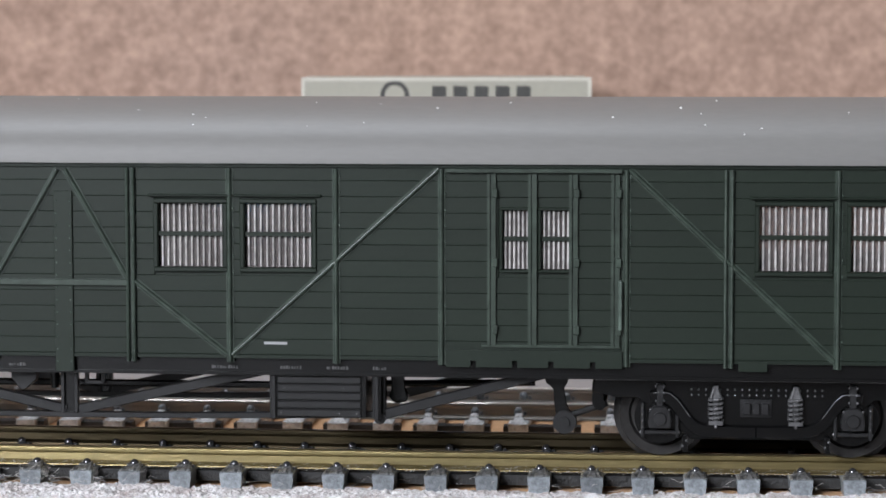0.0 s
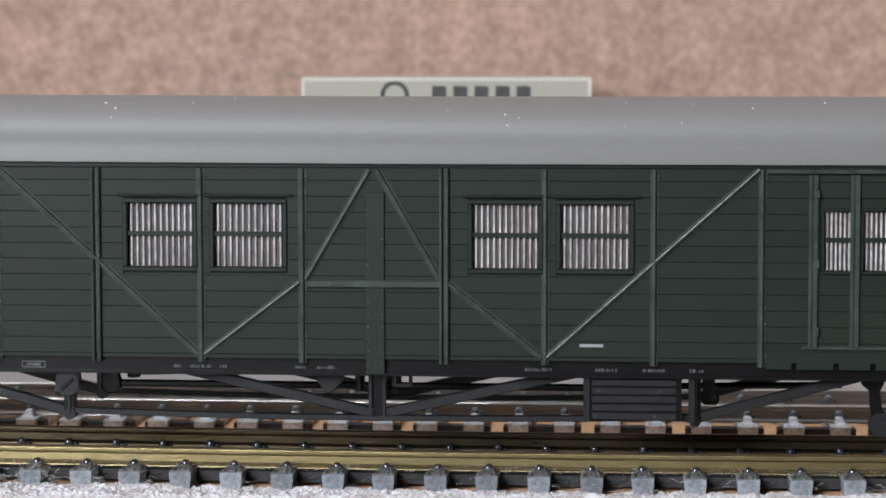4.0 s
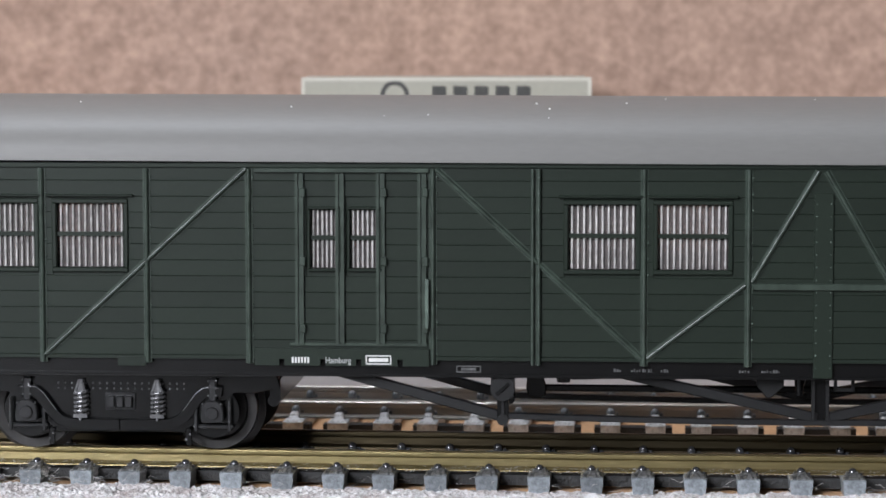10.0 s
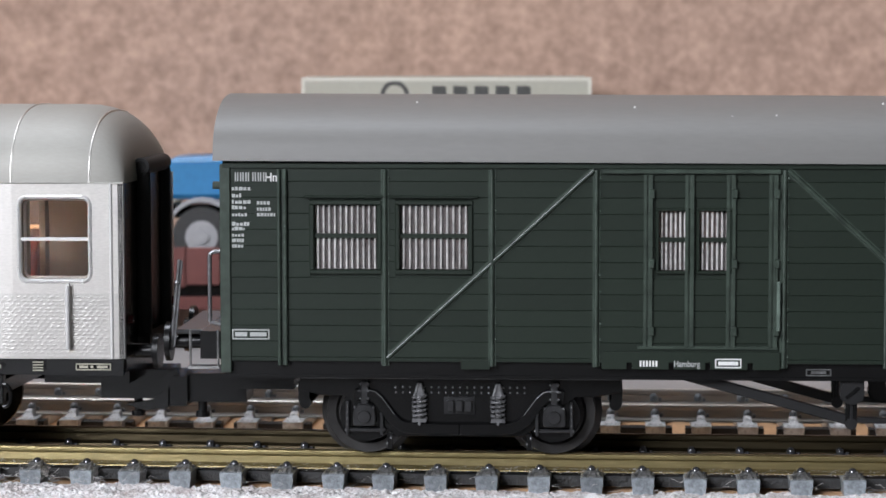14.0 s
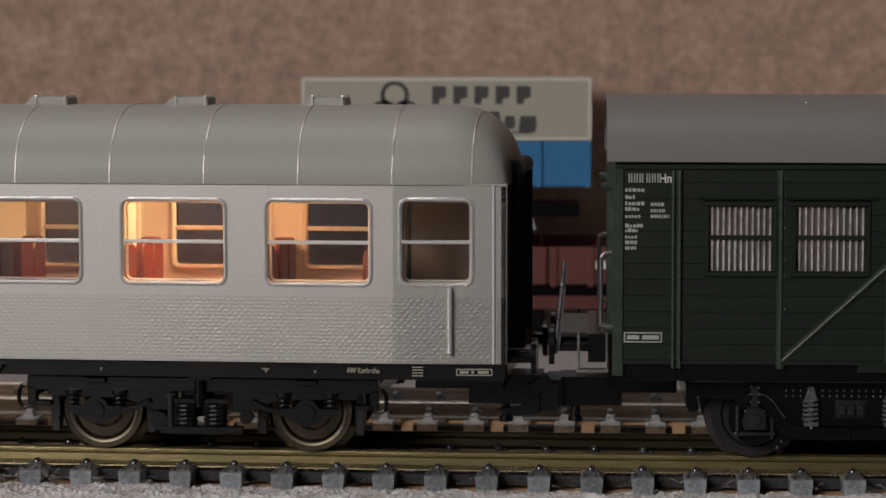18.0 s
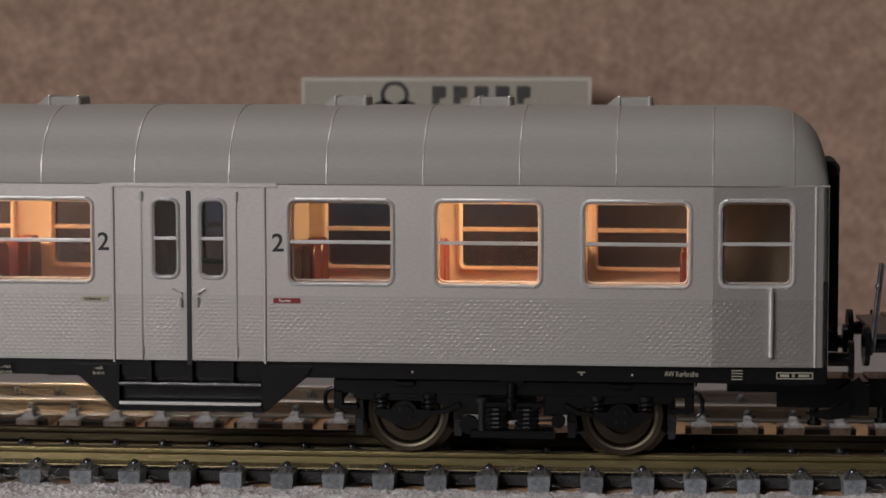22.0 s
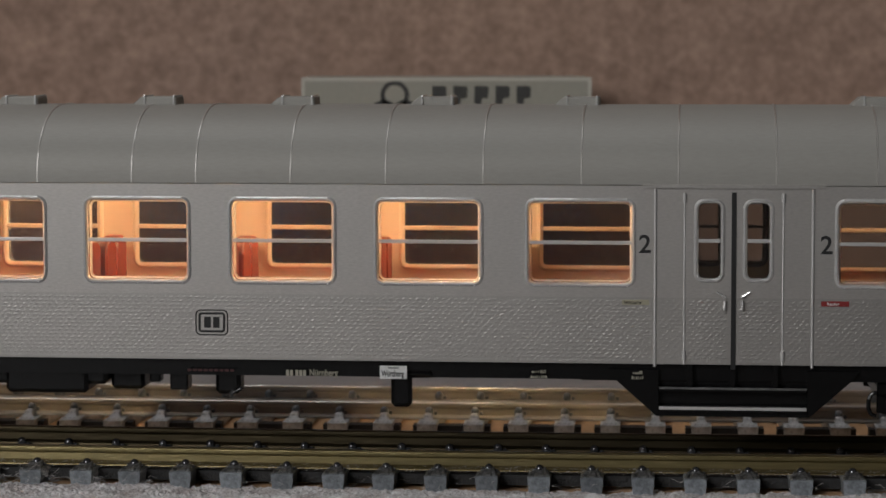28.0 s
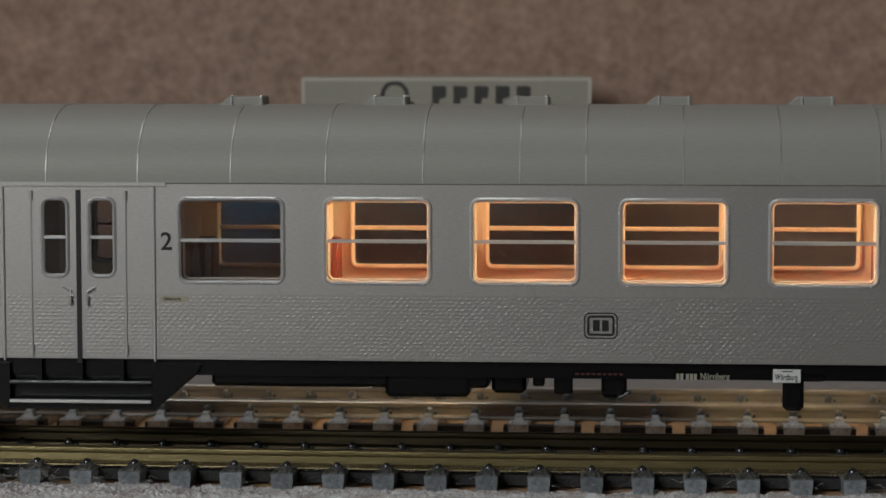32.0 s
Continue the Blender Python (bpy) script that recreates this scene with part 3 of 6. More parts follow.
# posts, braces and rails of the frame; their paler green includes painted edge highlights
FRONT = -GW - 0.75
for x in G_POSTS:
    bm = tmp()
    double = x in G_DOUBLE
    if double:
        for dx in (-0.4, 0.4):
            box(bm, x + dx - 0.2, x + dx + 0.2, FRONT + 0.2, -GW, 16.6, 41.6)
            rod(bm, (x + dx, FRONT + 0.2, 16.6), (x + dx, FRONT + 0.2, 41.6), 0.22, 10)
        box(bm, x - 0.2, x + 0.2, FRONT + 0.45, -GW, 16.6, 41.6)
    else:
        rod(bm, (x, FRONT + 0.3, 16.6), (x, FRONT + 0.3, 41.6), 0.3, 12)
        box(bm, x - 0.5, x + 0.5, FRONT + 0.42, -GW, 16.6, 41.6)
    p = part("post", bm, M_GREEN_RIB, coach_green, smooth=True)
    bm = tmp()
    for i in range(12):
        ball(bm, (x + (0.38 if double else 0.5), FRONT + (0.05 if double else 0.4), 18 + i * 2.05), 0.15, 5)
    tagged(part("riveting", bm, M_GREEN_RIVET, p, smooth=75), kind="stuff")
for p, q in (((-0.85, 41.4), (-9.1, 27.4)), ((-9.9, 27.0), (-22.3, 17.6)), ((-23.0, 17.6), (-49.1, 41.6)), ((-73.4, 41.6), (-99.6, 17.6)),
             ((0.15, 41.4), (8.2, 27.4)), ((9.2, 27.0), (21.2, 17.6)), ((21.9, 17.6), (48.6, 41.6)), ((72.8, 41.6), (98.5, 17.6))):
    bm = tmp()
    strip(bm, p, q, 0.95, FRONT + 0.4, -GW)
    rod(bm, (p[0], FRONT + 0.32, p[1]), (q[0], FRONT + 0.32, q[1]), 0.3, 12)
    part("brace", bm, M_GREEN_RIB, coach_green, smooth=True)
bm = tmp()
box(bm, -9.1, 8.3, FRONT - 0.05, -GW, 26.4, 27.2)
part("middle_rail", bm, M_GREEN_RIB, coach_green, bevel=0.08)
bm = tmp()
box(bm, -1.35, 1.05, FRONT + 0.25, -GW, 15.2, 38.6)
plate = part("centre_plate", bm, M_GREEN, coach_green, bevel=0.05)
bm = tmp()
for i in range(14):
    for x in (-1.05, 0.75):
        ball(bm, (x, FRONT + 0.25, 16.5 + i * 1.6), 0.14, 5)
tagged(part("riveting", bm, M_GREEN_RIVET, plate, smooth=75), kind="stuff")
for z0, z1, y in ((41.75, 42.35, -GW - 0.55), (GB - 0.3, GB + 0.2, -GW - 0.3)):
    bm = tmp()
    box(bm, -G_HALF, G_HALF, y, -GW + 0.3, z0, z1)
    part("waist_rail", bm, M_GREEN, coach_green, bevel=0.05)


def g_window(x0, x1, z0, z1, count, side, frame_w, full):
    w = new("window")
    w.parent = coach_green
    w.empty_display_size = 0.003
    y = -GW - 0.5 if side < 0 else GW + 0.5
    d = 1 if side < 0 else -1
    bm = tmp()
    for fw, ya, yb in ((frame_w, y, y + 1.1 * d), ):
        for b in ((x0 - fw, x1 + fw, z1, z1 + fw), (x0 - fw, x1 + fw, z0 - fw, z0), (x0 - fw, x0, z0, z1), (x1, x1 + fw, z0, z1)):
            box(bm, b[0], b[1], min(ya, yb), max(ya, yb), b[2], b[3])
    if full and side < 0:
        box(bm, x0 - 1.3, x1 + 1.3, y - 0.25, y + 0.6, z1 + 0.85, z1 + 1.2)
    part("frame", bm, M_GREEN, w, bevel=0.12)
    bm = tmp()
    zm = z0 + (z1 - z0) * 0.52
    box(bm, x0, x1, min(y + 0.35 * d, y + 0.9 * d), max(y + 0.35 * d, y + 0.9 * d), zm - 0.27, zm + 0.27)
    part("glazing_bar", bm, M_GREEN, w)
    bm = tmp()
    box(bm, x0 - 0.1, x1 + 0.1, min(y + 0.95 * d, y + 1.2 * d), max(y + 0.95 * d, y + 1.2 * d), z0 - 0.1, z1 + 0.1)
    pane = part("pane", bm, M_FROST, w)
    pane.visible_shadow = False
    if side < 0:
        # rods stand for the pane's moulded ridges, their white highlights put into the colour
        for i in range(count):
            x = x0 + (x1 - x0) * (i + 0.6) / count
            for a, b in ((z0 + 0.1, zm - 0.3), (zm + 0.3, z1 - 0.1)):
                bm = tmp()
                rod(bm, (x, y + 0.8, a), (x, y + 0.8, b), 0.15, 8)
                part("guard_bar", bm, M_RIDGE, w, smooth=60)


for a, b in G_GLASS:
    for side in (-1, 1):
        g_window(a, b, GZ0, GZ1, 11, side, 0.6, True)
for a, b in G_DOOR_GLASS:
    for side in (-1, 1):
        g_window(a, b, 28.85, 36.4, 6, side, 0.4, False)

# the sliding doors
for c in G_DOORS:
    door = new("sliding_door")
    door.parent = coach_green
    door.empty_display_size = 0.003
    x0, x1 = c - 11.1, c + 11.3
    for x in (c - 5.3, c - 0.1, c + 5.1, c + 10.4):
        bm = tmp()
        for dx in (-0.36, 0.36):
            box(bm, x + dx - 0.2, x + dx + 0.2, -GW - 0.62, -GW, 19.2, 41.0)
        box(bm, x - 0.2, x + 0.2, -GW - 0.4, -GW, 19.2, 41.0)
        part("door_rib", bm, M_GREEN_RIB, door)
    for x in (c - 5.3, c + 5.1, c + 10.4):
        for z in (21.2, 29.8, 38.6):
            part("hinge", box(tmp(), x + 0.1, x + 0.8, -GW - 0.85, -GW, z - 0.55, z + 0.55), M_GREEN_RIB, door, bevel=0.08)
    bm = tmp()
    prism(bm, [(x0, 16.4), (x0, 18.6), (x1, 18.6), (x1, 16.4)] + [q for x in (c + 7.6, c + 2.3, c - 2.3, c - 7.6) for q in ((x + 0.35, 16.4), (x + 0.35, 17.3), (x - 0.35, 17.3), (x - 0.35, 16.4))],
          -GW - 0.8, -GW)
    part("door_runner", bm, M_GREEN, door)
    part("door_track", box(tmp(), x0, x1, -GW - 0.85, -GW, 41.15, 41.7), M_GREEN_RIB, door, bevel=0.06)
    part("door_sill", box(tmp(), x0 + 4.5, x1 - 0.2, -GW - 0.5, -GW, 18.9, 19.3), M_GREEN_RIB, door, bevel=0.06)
    bm = tmp()
    box(bm, c + 10.85, c + 11.3, -GW - 1.2, -GW, 21.3, 27.6)
    part("door_handle", bm, M_GREEN_RIVET, door, bevel=0.08)

# ends, floor, roof
for s in (-1, 1):
    bm = tmp()
    grid = [(-GW, GB), (GW, GB), (GW, 42.3)] + [(GW * math.cos(a), 42.3 + 7.3 * math.sin(a)) for a in (radians(d) for d in range(15, 180, 15))] + [(-GW, 42.3)]
    prism(bm, grid, s * (G_HALF - 0.9), s * G_HALF, "x")
    end = part("end_wall", bm, M_GREEN, coach_green)
    for k in range(12):
        z = GB + k * row_h
        part("plank", box(tmp(), min(s * G_HALF, s * (G_HALF + 0.12)), max(s * G_HALF, s * (G_HALF + 0.12)), -GW + 0.6, GW - 0.6, z + 0.05, z + row_h - 0.05), M_GREEN, end)
    for y in (-GW - 0.1, GW + 0.1):
        bm = tmp()
        box(bm, min(s * (G_HALF - 1.0), s * (G_HALF + 0.35)), max(s * (G_HALF - 1.0), s * (G_HALF + 0.35)), y - 0.4, y + 0.4, 15.6, 42.2)
        part("corner_post", bm, M_GREEN_RIB, coach_green, bevel=0.1)
    for y in (-8.5, -4.5, 4.5, 8.5):
        bm = tmp()
        box(bm, min(s * G_HALF, s * (G_HALF + 0.9)), max(s * G_HALF, s * (G_HALF + 0.9)), y - 0.4, y + 0.4, 20.5, 44.0)
        part("end_stanchion", bm, M_GREEN_RIB, coach_green)


def g_lift(x):
    return 0.45 * max(0.0, -x / 120.0)


def g_roof():
    bm = tmp()
    def sect(rx, rz, base, n=20):
        out = []
        for i in range(n + 1):
            a = math.pi * i / n
            c, sn = math.cos(a), math.sin(a)
            out.append((rx * math.copysign(abs(c) ** 0.92, c), base + rz * sn ** 0.86))
        return out
    o, i_ = sect(17.4, 8.15, 42.25), sect(16.9, 7.6, 42.25)
    out = o + i_[::-1]
    rows = []
    for x in (-G_HALF - 1.1, -60, 0, 60, G_HALF + 1.1):
        # the roof sits a little high towards one end
        rows.append([bm.verts.new((x * MM, q[0] * MM, (q[1] + g_lift(x)) * MM)) for q in out])
    n = len(out)
    for a, b in zip(rows, rows[1:]):
        for j in range(n):
            bm.faces.new((a[j], a[(j + 1) % n], b[(j + 1) % n], b[j]))
    bm.faces.new(rows[0])
    bm.faces.new(rows[-1][::-1])
    return bm


part("roof", g_roof(), M_ROOF, coach_green, "smooth matt grey barrel roof with a few pale chips", smooth=True)
bm = tmp()
for i in range(30):
    x, a = random.uniform(-118, 118), radians(random.uniform(22, 78))
    y, z = -17.45 * math.cos(a) ** 0.92, 42.25 + 8.2 * math.sin(a) ** 0.86
    z += g_lift(x)
    k = random.uniform(0.05, 0.13)
    box(bm, x - k, x + k * random.uniform(0.6, 1.6), y - 0.04, y + 0.04, z - k * 0.8, z + k * 0.8)
tagged(part("roof_chip", bm, M_WHITE, coach_green, "tiny pale chips"), kind="stuff")
part("floor_pan", box(tmp(), -G_HALF + 0.9, G_HALF - 0.9, -GW + 0.9, GW - 0.9, 17.0, 17.9), M_BLACK, coach_green)
for s in (-1, 1):
    bm = tmp()
    y = s * 15.3
    box(bm, -G_HALF, G_HALF, y - 0.5, y + 0.5, 15.0, 17.05)
    box(bm, -G_HALF, G_HALF, y - 0.8, y + 0.8, 14.9, 15.3)
    part("solebar", bm, M_BLACK, coach_green)

# under the floor: truss, battery box, brake gear
for y in (-13.6, 5.5):
    truss = new("truss")
    truss.parent = coach_green
    truss.empty_display_size = 0.003
    for k in (-1, 1):
        part("outer_tie", strip(tmp(), (k * 62.0, 15.3), (k * 40.6, 9.55), 1.3, y - 0.6, y + 0.6), M_TRUSS, truss, bevel=0.12)
        part("inner_tie", strip(tmp(), (k * 26.0, 15.4), (k * 0.6, 9.75), 1.3, y - 0.55, y + 0.55), M_TRUSS, truss, bevel=0.12)
        q = part("queen_post", box(tmp(), k * 40.7 - 0.75, k * 40.7 + 0.75, y - 0.7, y + 0.7, 9.1, 15.1), M_BLACK, truss, bevel=0.1)
        part("post_web", box(tmp(), k * 40.7 - 0.15, k * 40.7 + 0.15, y - 0.95, y - 0.65, 9.3, 14.8), M_TRUSS, q)
        part("foot", rod(tmp(), (k * 40.7, y - 0.8, 9.2), (k * 40.7, y + 0.8, 9.2), 0.75, 12), M_TRUSS, q, smooth=True)
    bm = tmp()
    bent(bm, [(-40.7, 9.7), (-30, 9.45), (-15, 9.2), (0, 9.15), (15, 9.2), (30, 9.45), (40.7, 9.7)], 0.75, y - 0.6, y + 0.6)
    part("bottom_chord", bm, M_TRUSS, truss, bevel=0.1)
    k = part("king_post", box(tmp(), -1.2, 0.8, y - 0.3, y + 0.75, 9.4, 15.2), M_BLACK, truss, bevel=0.08)
    for x in (-1.1, 0.7):
        part("flange", box(tmp(), x - 0.22, x + 0.22, y - 0.8, y - 0.25, 9.4, 15.2), M_TRUSS, k, bevel=0.05)
battery = new("battery_box")
battery.parent = coach_green
battery.empty_display_size = 0.003
part("case", box(tmp(), 27.3, 39.0, -15.2, -8, 9.4, 15.0), M_BLACK, battery)
for i in range(5):
    b = part("board", box(tmp(), 27.5, 38.4, -15.45, -15.1, 9.5 + i * 1.08, 10.42 + i * 1.08), M_TRUSS, battery, bevel=0.1)
    for x in ((28.0, 35.6, 37.9) if i == 0 else (28.4, 36.2) if i == 3 else ()):
        part("bolt", ball(tmp(), (x, -15.45, 9.95 + i * 1.08), 0.16, 8), M_BLACK_LIT, b, smooth=True)
for x in (27.0, 40.4):
    bm = tmp()
    box(bm, x - 0.3, x + 0.3, -15.65, -9, 9.2, 15.1)
    box(bm, x - 0.55, x + 0.55, -15.3, -15.0, 9.2, 15.1)
    part("bracket", bm, M_TRUSS, battery, bevel=0.08)
part("shackle", prism(tmp(), [(41.4, 15.3), (43.4, 15.3), (43.2, 12.4), (44.0, 11.6), (43.6, 10.8), (41.9, 10.8), (41.3, 11.6), (41.9, 12.4)], -10.5, -9.0), M_BLACK, battery, bevel=0.2)
bm = tmp()
rod(bm, (-40.7, -15.5, 13.35), (-40.7, -13.6, 13.35), 1.55, 20)
box(bm, -42.2, -39.2, -15.3, -13.7, 13.4, 15.1)
gear = part("regulator", bm, M_TRUSS, coach_green, smooth=True)
part("slot_bar", strip(tmp(), (-41.5, 12.7), (-39.9, 14.1), 0.4, -15.75, -15.45), M_BLACK, gear)
# hanging bottle-shaped bracket and the long brake rod
bm = tmp()
prism(bm, [(-38.2, 15.3), (-35.6, 15.3), (-35.9, 13.6), (-35.2, 12.6), (-35.4, 11.5), (-36.4, 11.0), (-37.6, 11.4), (-38.0, 12.6), (-37.6, 13.6)], -8.0, -6.4)
part("brake_hanger", bm, M_BLACK, coach_green, bevel=0.2)
for x, y, r, z0, z1 in ((-19.2, -12.6, 0.8, 13.5, 15.2), (-2.7, -12.0, 0.75, 12.4, 15.2), (-33.0, -10, 1.2, 13.6, 15.2)):
    bm = tmp()
    rod(bm, (x, y, z0), (x, y, z1), r * 0.7, 12, r)
    rod(bm, (x, y, z1 - 0.6), (x, y, z1 + 0.1), r * 1.5, 8)
    part("brake_cylinder", bm, M_BLACK, coach_green, smooth=True)
part("underfloor_box", prism(tmp(), [(-33.4, 15.2), (-21.5, 15.2), (-21.8, 14.2), (-31.9, 13.9)], -10.2, -7.8), M_BLACK, coach_green, bevel=0.15)
part("underfloor_box", prism(tmp(), [(13.2, 15.2), (25.0, 15.2), (23.2, 14.7), (14.6, 14.6)], -10.2, -7.8), M_BLACK, coach_green, bevel=0.1)
part("brake_bracket", prism(tmp(), [(-8.3, 15.3), (-4.7, 15.3), (-4.8, 13.6), (-6.4, 12.2), (-7.0, 12.2), (-8.2, 13.7)], -13.4, -12.2), M_TRUSS, coach_green, bevel=0.12)
frame_bm = tmp()
for b in ((1.6, 4.2, 14.7, 15.2), (1.6, 2.0, 13.1, 15.2), (3.8, 4.2, 13.1, 15.2), (1.6, 4.2, 13.1, 13.5)):
    box(frame_bm, b[0], b[1], -13.2, -12.4, b[2], b[3])
part("brake_loop", frame_bm, M_TRUSS, coach_green)
part("brake_rod", box(tmp(), -36.5, 26.8, -7.6, -6.8, 12.0, 12.9), M_BLACK, coach_green, bevel=0.2)
part("brake_rod", rod(tmp(), (26, -3, 12.0), (60, -3, 12.6), 0.45, 8), M_BLACK, coach_green)
# the dynamo hung beside the bogie, with its pulley and arm
bm = tmp()
prism(bm, [(61.5, 15.3), (64.9, 15.3), (64.8, 13.9), (64.1, 13.0), (64.4, 11.0), (65.3, 9.8), (63.3, 9.6), (63.0, 11.2), (63.1, 13.0), (62.0, 13.7)], -11.6, -10.2)
part("dynamo_hanger", bm, M_BLACK, coach_green, bevel=0.15)
bm = tmp()
rod(bm, (64.4, -12.0, 8.7), (64.4, -10.0, 8.7), 1.5, 24)
rod(bm, (64.4, -12.3, 8.7), (64.4, -11.9, 8.7), 0.7, 16)
part("dynamo_pulley", bm, M_TRUSS, coach_green, smooth=True)
part("dynamo_arm", rod(tmp(), (65.2, -11.2, 9.6), (69.9, -11.2, 11.2), 0.42, 10), M_TRUSS, coach_green, smooth=True)


def g_bogie(cx):
    b = new("bogie")
    b.parent = coach_green
    b.location = (cx * MM, 0, 0)
    b.empty_display_size = 0.003
    for s in (-1, 1):
        y0, y1 = (-13.2, -11.6) if s < 0 else (11.6, 13.2)
        bm = tmp()
        prism(bm, [(-20.6, 14.6), (20.6, 14.6), (21.0, 12.9), (17.5, 12.2), (14.9, 12.4), (10.6, 9.4), (8.4, 7.0), (-8.4, 7.0), (-10.6, 9.4), (-14.9, 12.4), (-17.5, 12.2), (-21.0, 12.9)][::-1], y0, y1)
        f = part("side_frame", bm, M_BOGIE, b, bevel=0.12)
        yo = y0 if s < 0 else y1
        bm = tmp()
        for x in (-12.1, 12.1):
            rod(bm, (x, yo - s * 1.5, 9.7), (x, yo - s * 0.4, 9.7), 3.4, 28)
        part("pedestal_plate", bm, M_BOGIE, f)
        bm = tmp()
        for i in range(19):
            ball(bm, (-8.2 + i * 0.92, yo, 13.4), 0.17, 5)
            ball(bm, (-8.2 + i * 0.92, yo, 12.7), 0.15, 5)
        tagged(part("riveting", bm, M_BLACK_LIT, f, smooth=75), kind="stuff")
        bm = tmp()
        for x in (-12.2, 12.2):
            prism(bm, [(x - 1.35, 8.5), (x + 1.35, 8.5), (x + 1.5, 9.2), (x + 1.35, 10.6), (x + 0.75, 11.3), (x - 0.75, 11.3), (x - 1.35, 10.6), (x - 1.5, 9.2)], min(yo, yo + s * 1.4), max(yo, yo + s * 1.4))
            rod(bm, (x, yo + s * 1.3, 9.7), (x, yo + s * 1.7, 9.7), 0.9, 16)
            box(bm, x - 0.45, x + 0.45, min(yo, yo + s * 0.9), max(yo, yo + s * 0.9), 11.2, 14.2)
            box(bm, x - 2.6, x + 2.6, min(yo, yo + s * 0.5), max(yo, yo + s * 0.5), 7.6, 8.1)
            for k in (-1, 1):
                rod(bm, (x + k * 2.2, yo + s * 0.6, 7.2), (x + k * 2.2, yo + s * 0.6, 11.6), 0.28, 6)
        part("axle_box", bm, M_AXLE, f, bevel=0.16)
        bm = tmp()
        for x in (-12.2, 12.2):
            o = math.copysign(1.0, x)
            for z in (8.6, 9.4, 10.2, 11.0):
                ball(bm, (x + o * 2.2, yo + s * 0.9, z), 0.17, 6)
            for z in (12.0, 13.0, 13.9):
                ball(bm, (x + 0.5, yo + s * 0.95, z), 0.2, 6)
                ball(bm, (x - 0.5, yo + s * 0.95, z), 0.16, 6)
            for dx in (-2.4, 2.4):
                ball(bm, (x + dx, yo + s * 0.5, 7.9), 0.24, 6)
            for dx in (-1.2, 1.2):
                ball(bm, (x + dx, yo + s * 1.3, 10.9), 0.18, 6)
        for x in (-5.1, 5.0):
            ball(bm, (x, yo + s * 1.2, 8.8), 0.25, 6)
            rod(bm, (x - 0.55, yo + s * 1.15, 12.5), (x - 0.15, yo + s * 1.15, 13.9), 0.14, 8)
            rod(bm, (x + 0.55, yo + s * 1.15, 12.5), (x + 0.15, yo + s * 1.15, 13.9), 0.14, 8)
        for k in (-1, 1):
            rod(bm, (k * 12.0, yo + s * 0.9, 13.3), (k * 11.8, yo + s * 0.9, 13.3), 0.1, 6)
            line = [(k * x, z) for x, z in ((13.4, 12.4), (12.2, 12.55), (11.2, 12.35), (10.3, 11.6), (9.5, 10.5), (8.7, 9.4), (7.8, 8.6), (6.6, 8.2), (4.6, 8.1), (2.0, 8.05), (0.0, 8.05))]
            neck = part("swan_neck", bent(tmp(), line, 1.5, min(yo, yo + s * 0.85), max(yo, yo + s * 0.85)), M_BOGIE, f, bevel=0.12)
            # thin lighter rods paint the highlight along the bar's edge
            bm2 = tmp()
            for a, c in zip(line, line[1:6]):
                rod(bm2, (a[0] - k * 0.35, yo + s * 0.85, a[1] + 0.55), (c[0] - k * 0.35, yo + s * 0.85, c[1] + 0.55), 0.07, 6)
            part("edge_bead", bm2, M_BLACK_LIT, neck, smooth=60)
            part("brake_hanger", box(tmp(), k * 9.0 - 0.35, k * 9.0 + 0.35, min(yo, yo + s * 0.7), max(yo, yo + s * 0.7), 5.4, 7.6), M_BOGIE, f, bevel=0.1)
            for dx, z in ((0.2, 6.9), (-0.3, 6.2)):
                ball(bm, (k * 9.0 + dx, yo + s * 0.7, z), 0.2, 6)
        # the frame's top edge gets a painted highlight line too
        part("edge_bead", rod(tmp(), (-20.4, yo + s * 0.05, 14.55), (20.4, yo + s * 0.05, 14.55), 0.1, 8), M_BLACK_LIT, f, smooth=60)
        tagged(part("bolts", bm, M_BLACK_LIT, f, "bolt heads with bright highlight in their colour", smooth=75), kind="stuff")
        for x in (-5.1, 5.0):
            bm = tmp()
            coil(bm, x, yo + s * 0.55, 9.5, 12.4, 0.85, 5, 0.2)
            box(bm, x - 0.9, x + 0.9, min(yo, yo + s * 1.3), max(yo, yo + s * 1.3), 9.0, 9.5)
            prism(bm, [(x - 0.8, 12.4), (x + 0.8, 12.4), (x + 0.3, 14.0), (x - 0.3, 14.0)], min(yo, yo + s * 1.1), max(yo, yo + s * 1.1))
            part("coil_spring", bm, M_BLACK_LIT, f, smooth=60)
        bm = tmp()
        box(bm, -2.0, 2.0, min(yo, yo + s * 0.25), max(yo, yo + s * 0.25), 9.9, 12.2)
        for i in (-1, 0, 1):
            box(bm, i * 1.15 - 0.45, i * 1.15 + 0.45, min(yo, yo + s * 0.8), max(yo, yo + s * 0.8), 10.3, 11.8)
        part("bolster_end", bm, M_AXLE, f, bevel=0.1)
    bm = tmp()
    for x in (-20.2, 20.2):
        box(bm, x - 0.7, x + 0.7, -12.5, 12.5, 11.2, 14.0)
        rod(bm, (x * 0.99, -12.6, 11.2), (x * 0.99, 12.6, 11.2), 0.8, 10)
    box(bm, -3.5, 3.5, -12, 12, 10, 14.9)
    box(bm, -1, 1, -3, 3, 14.5, 17.2)
    part("cross_beam", bm, M_BOGIE, b)
    for x in (-12.1, 12.1):
        WHEELS.append((wheelset(b, x, 5.4, True), 5.4, "G"))
    return b


for c in G_BOGIES:
    g_bogie(c)

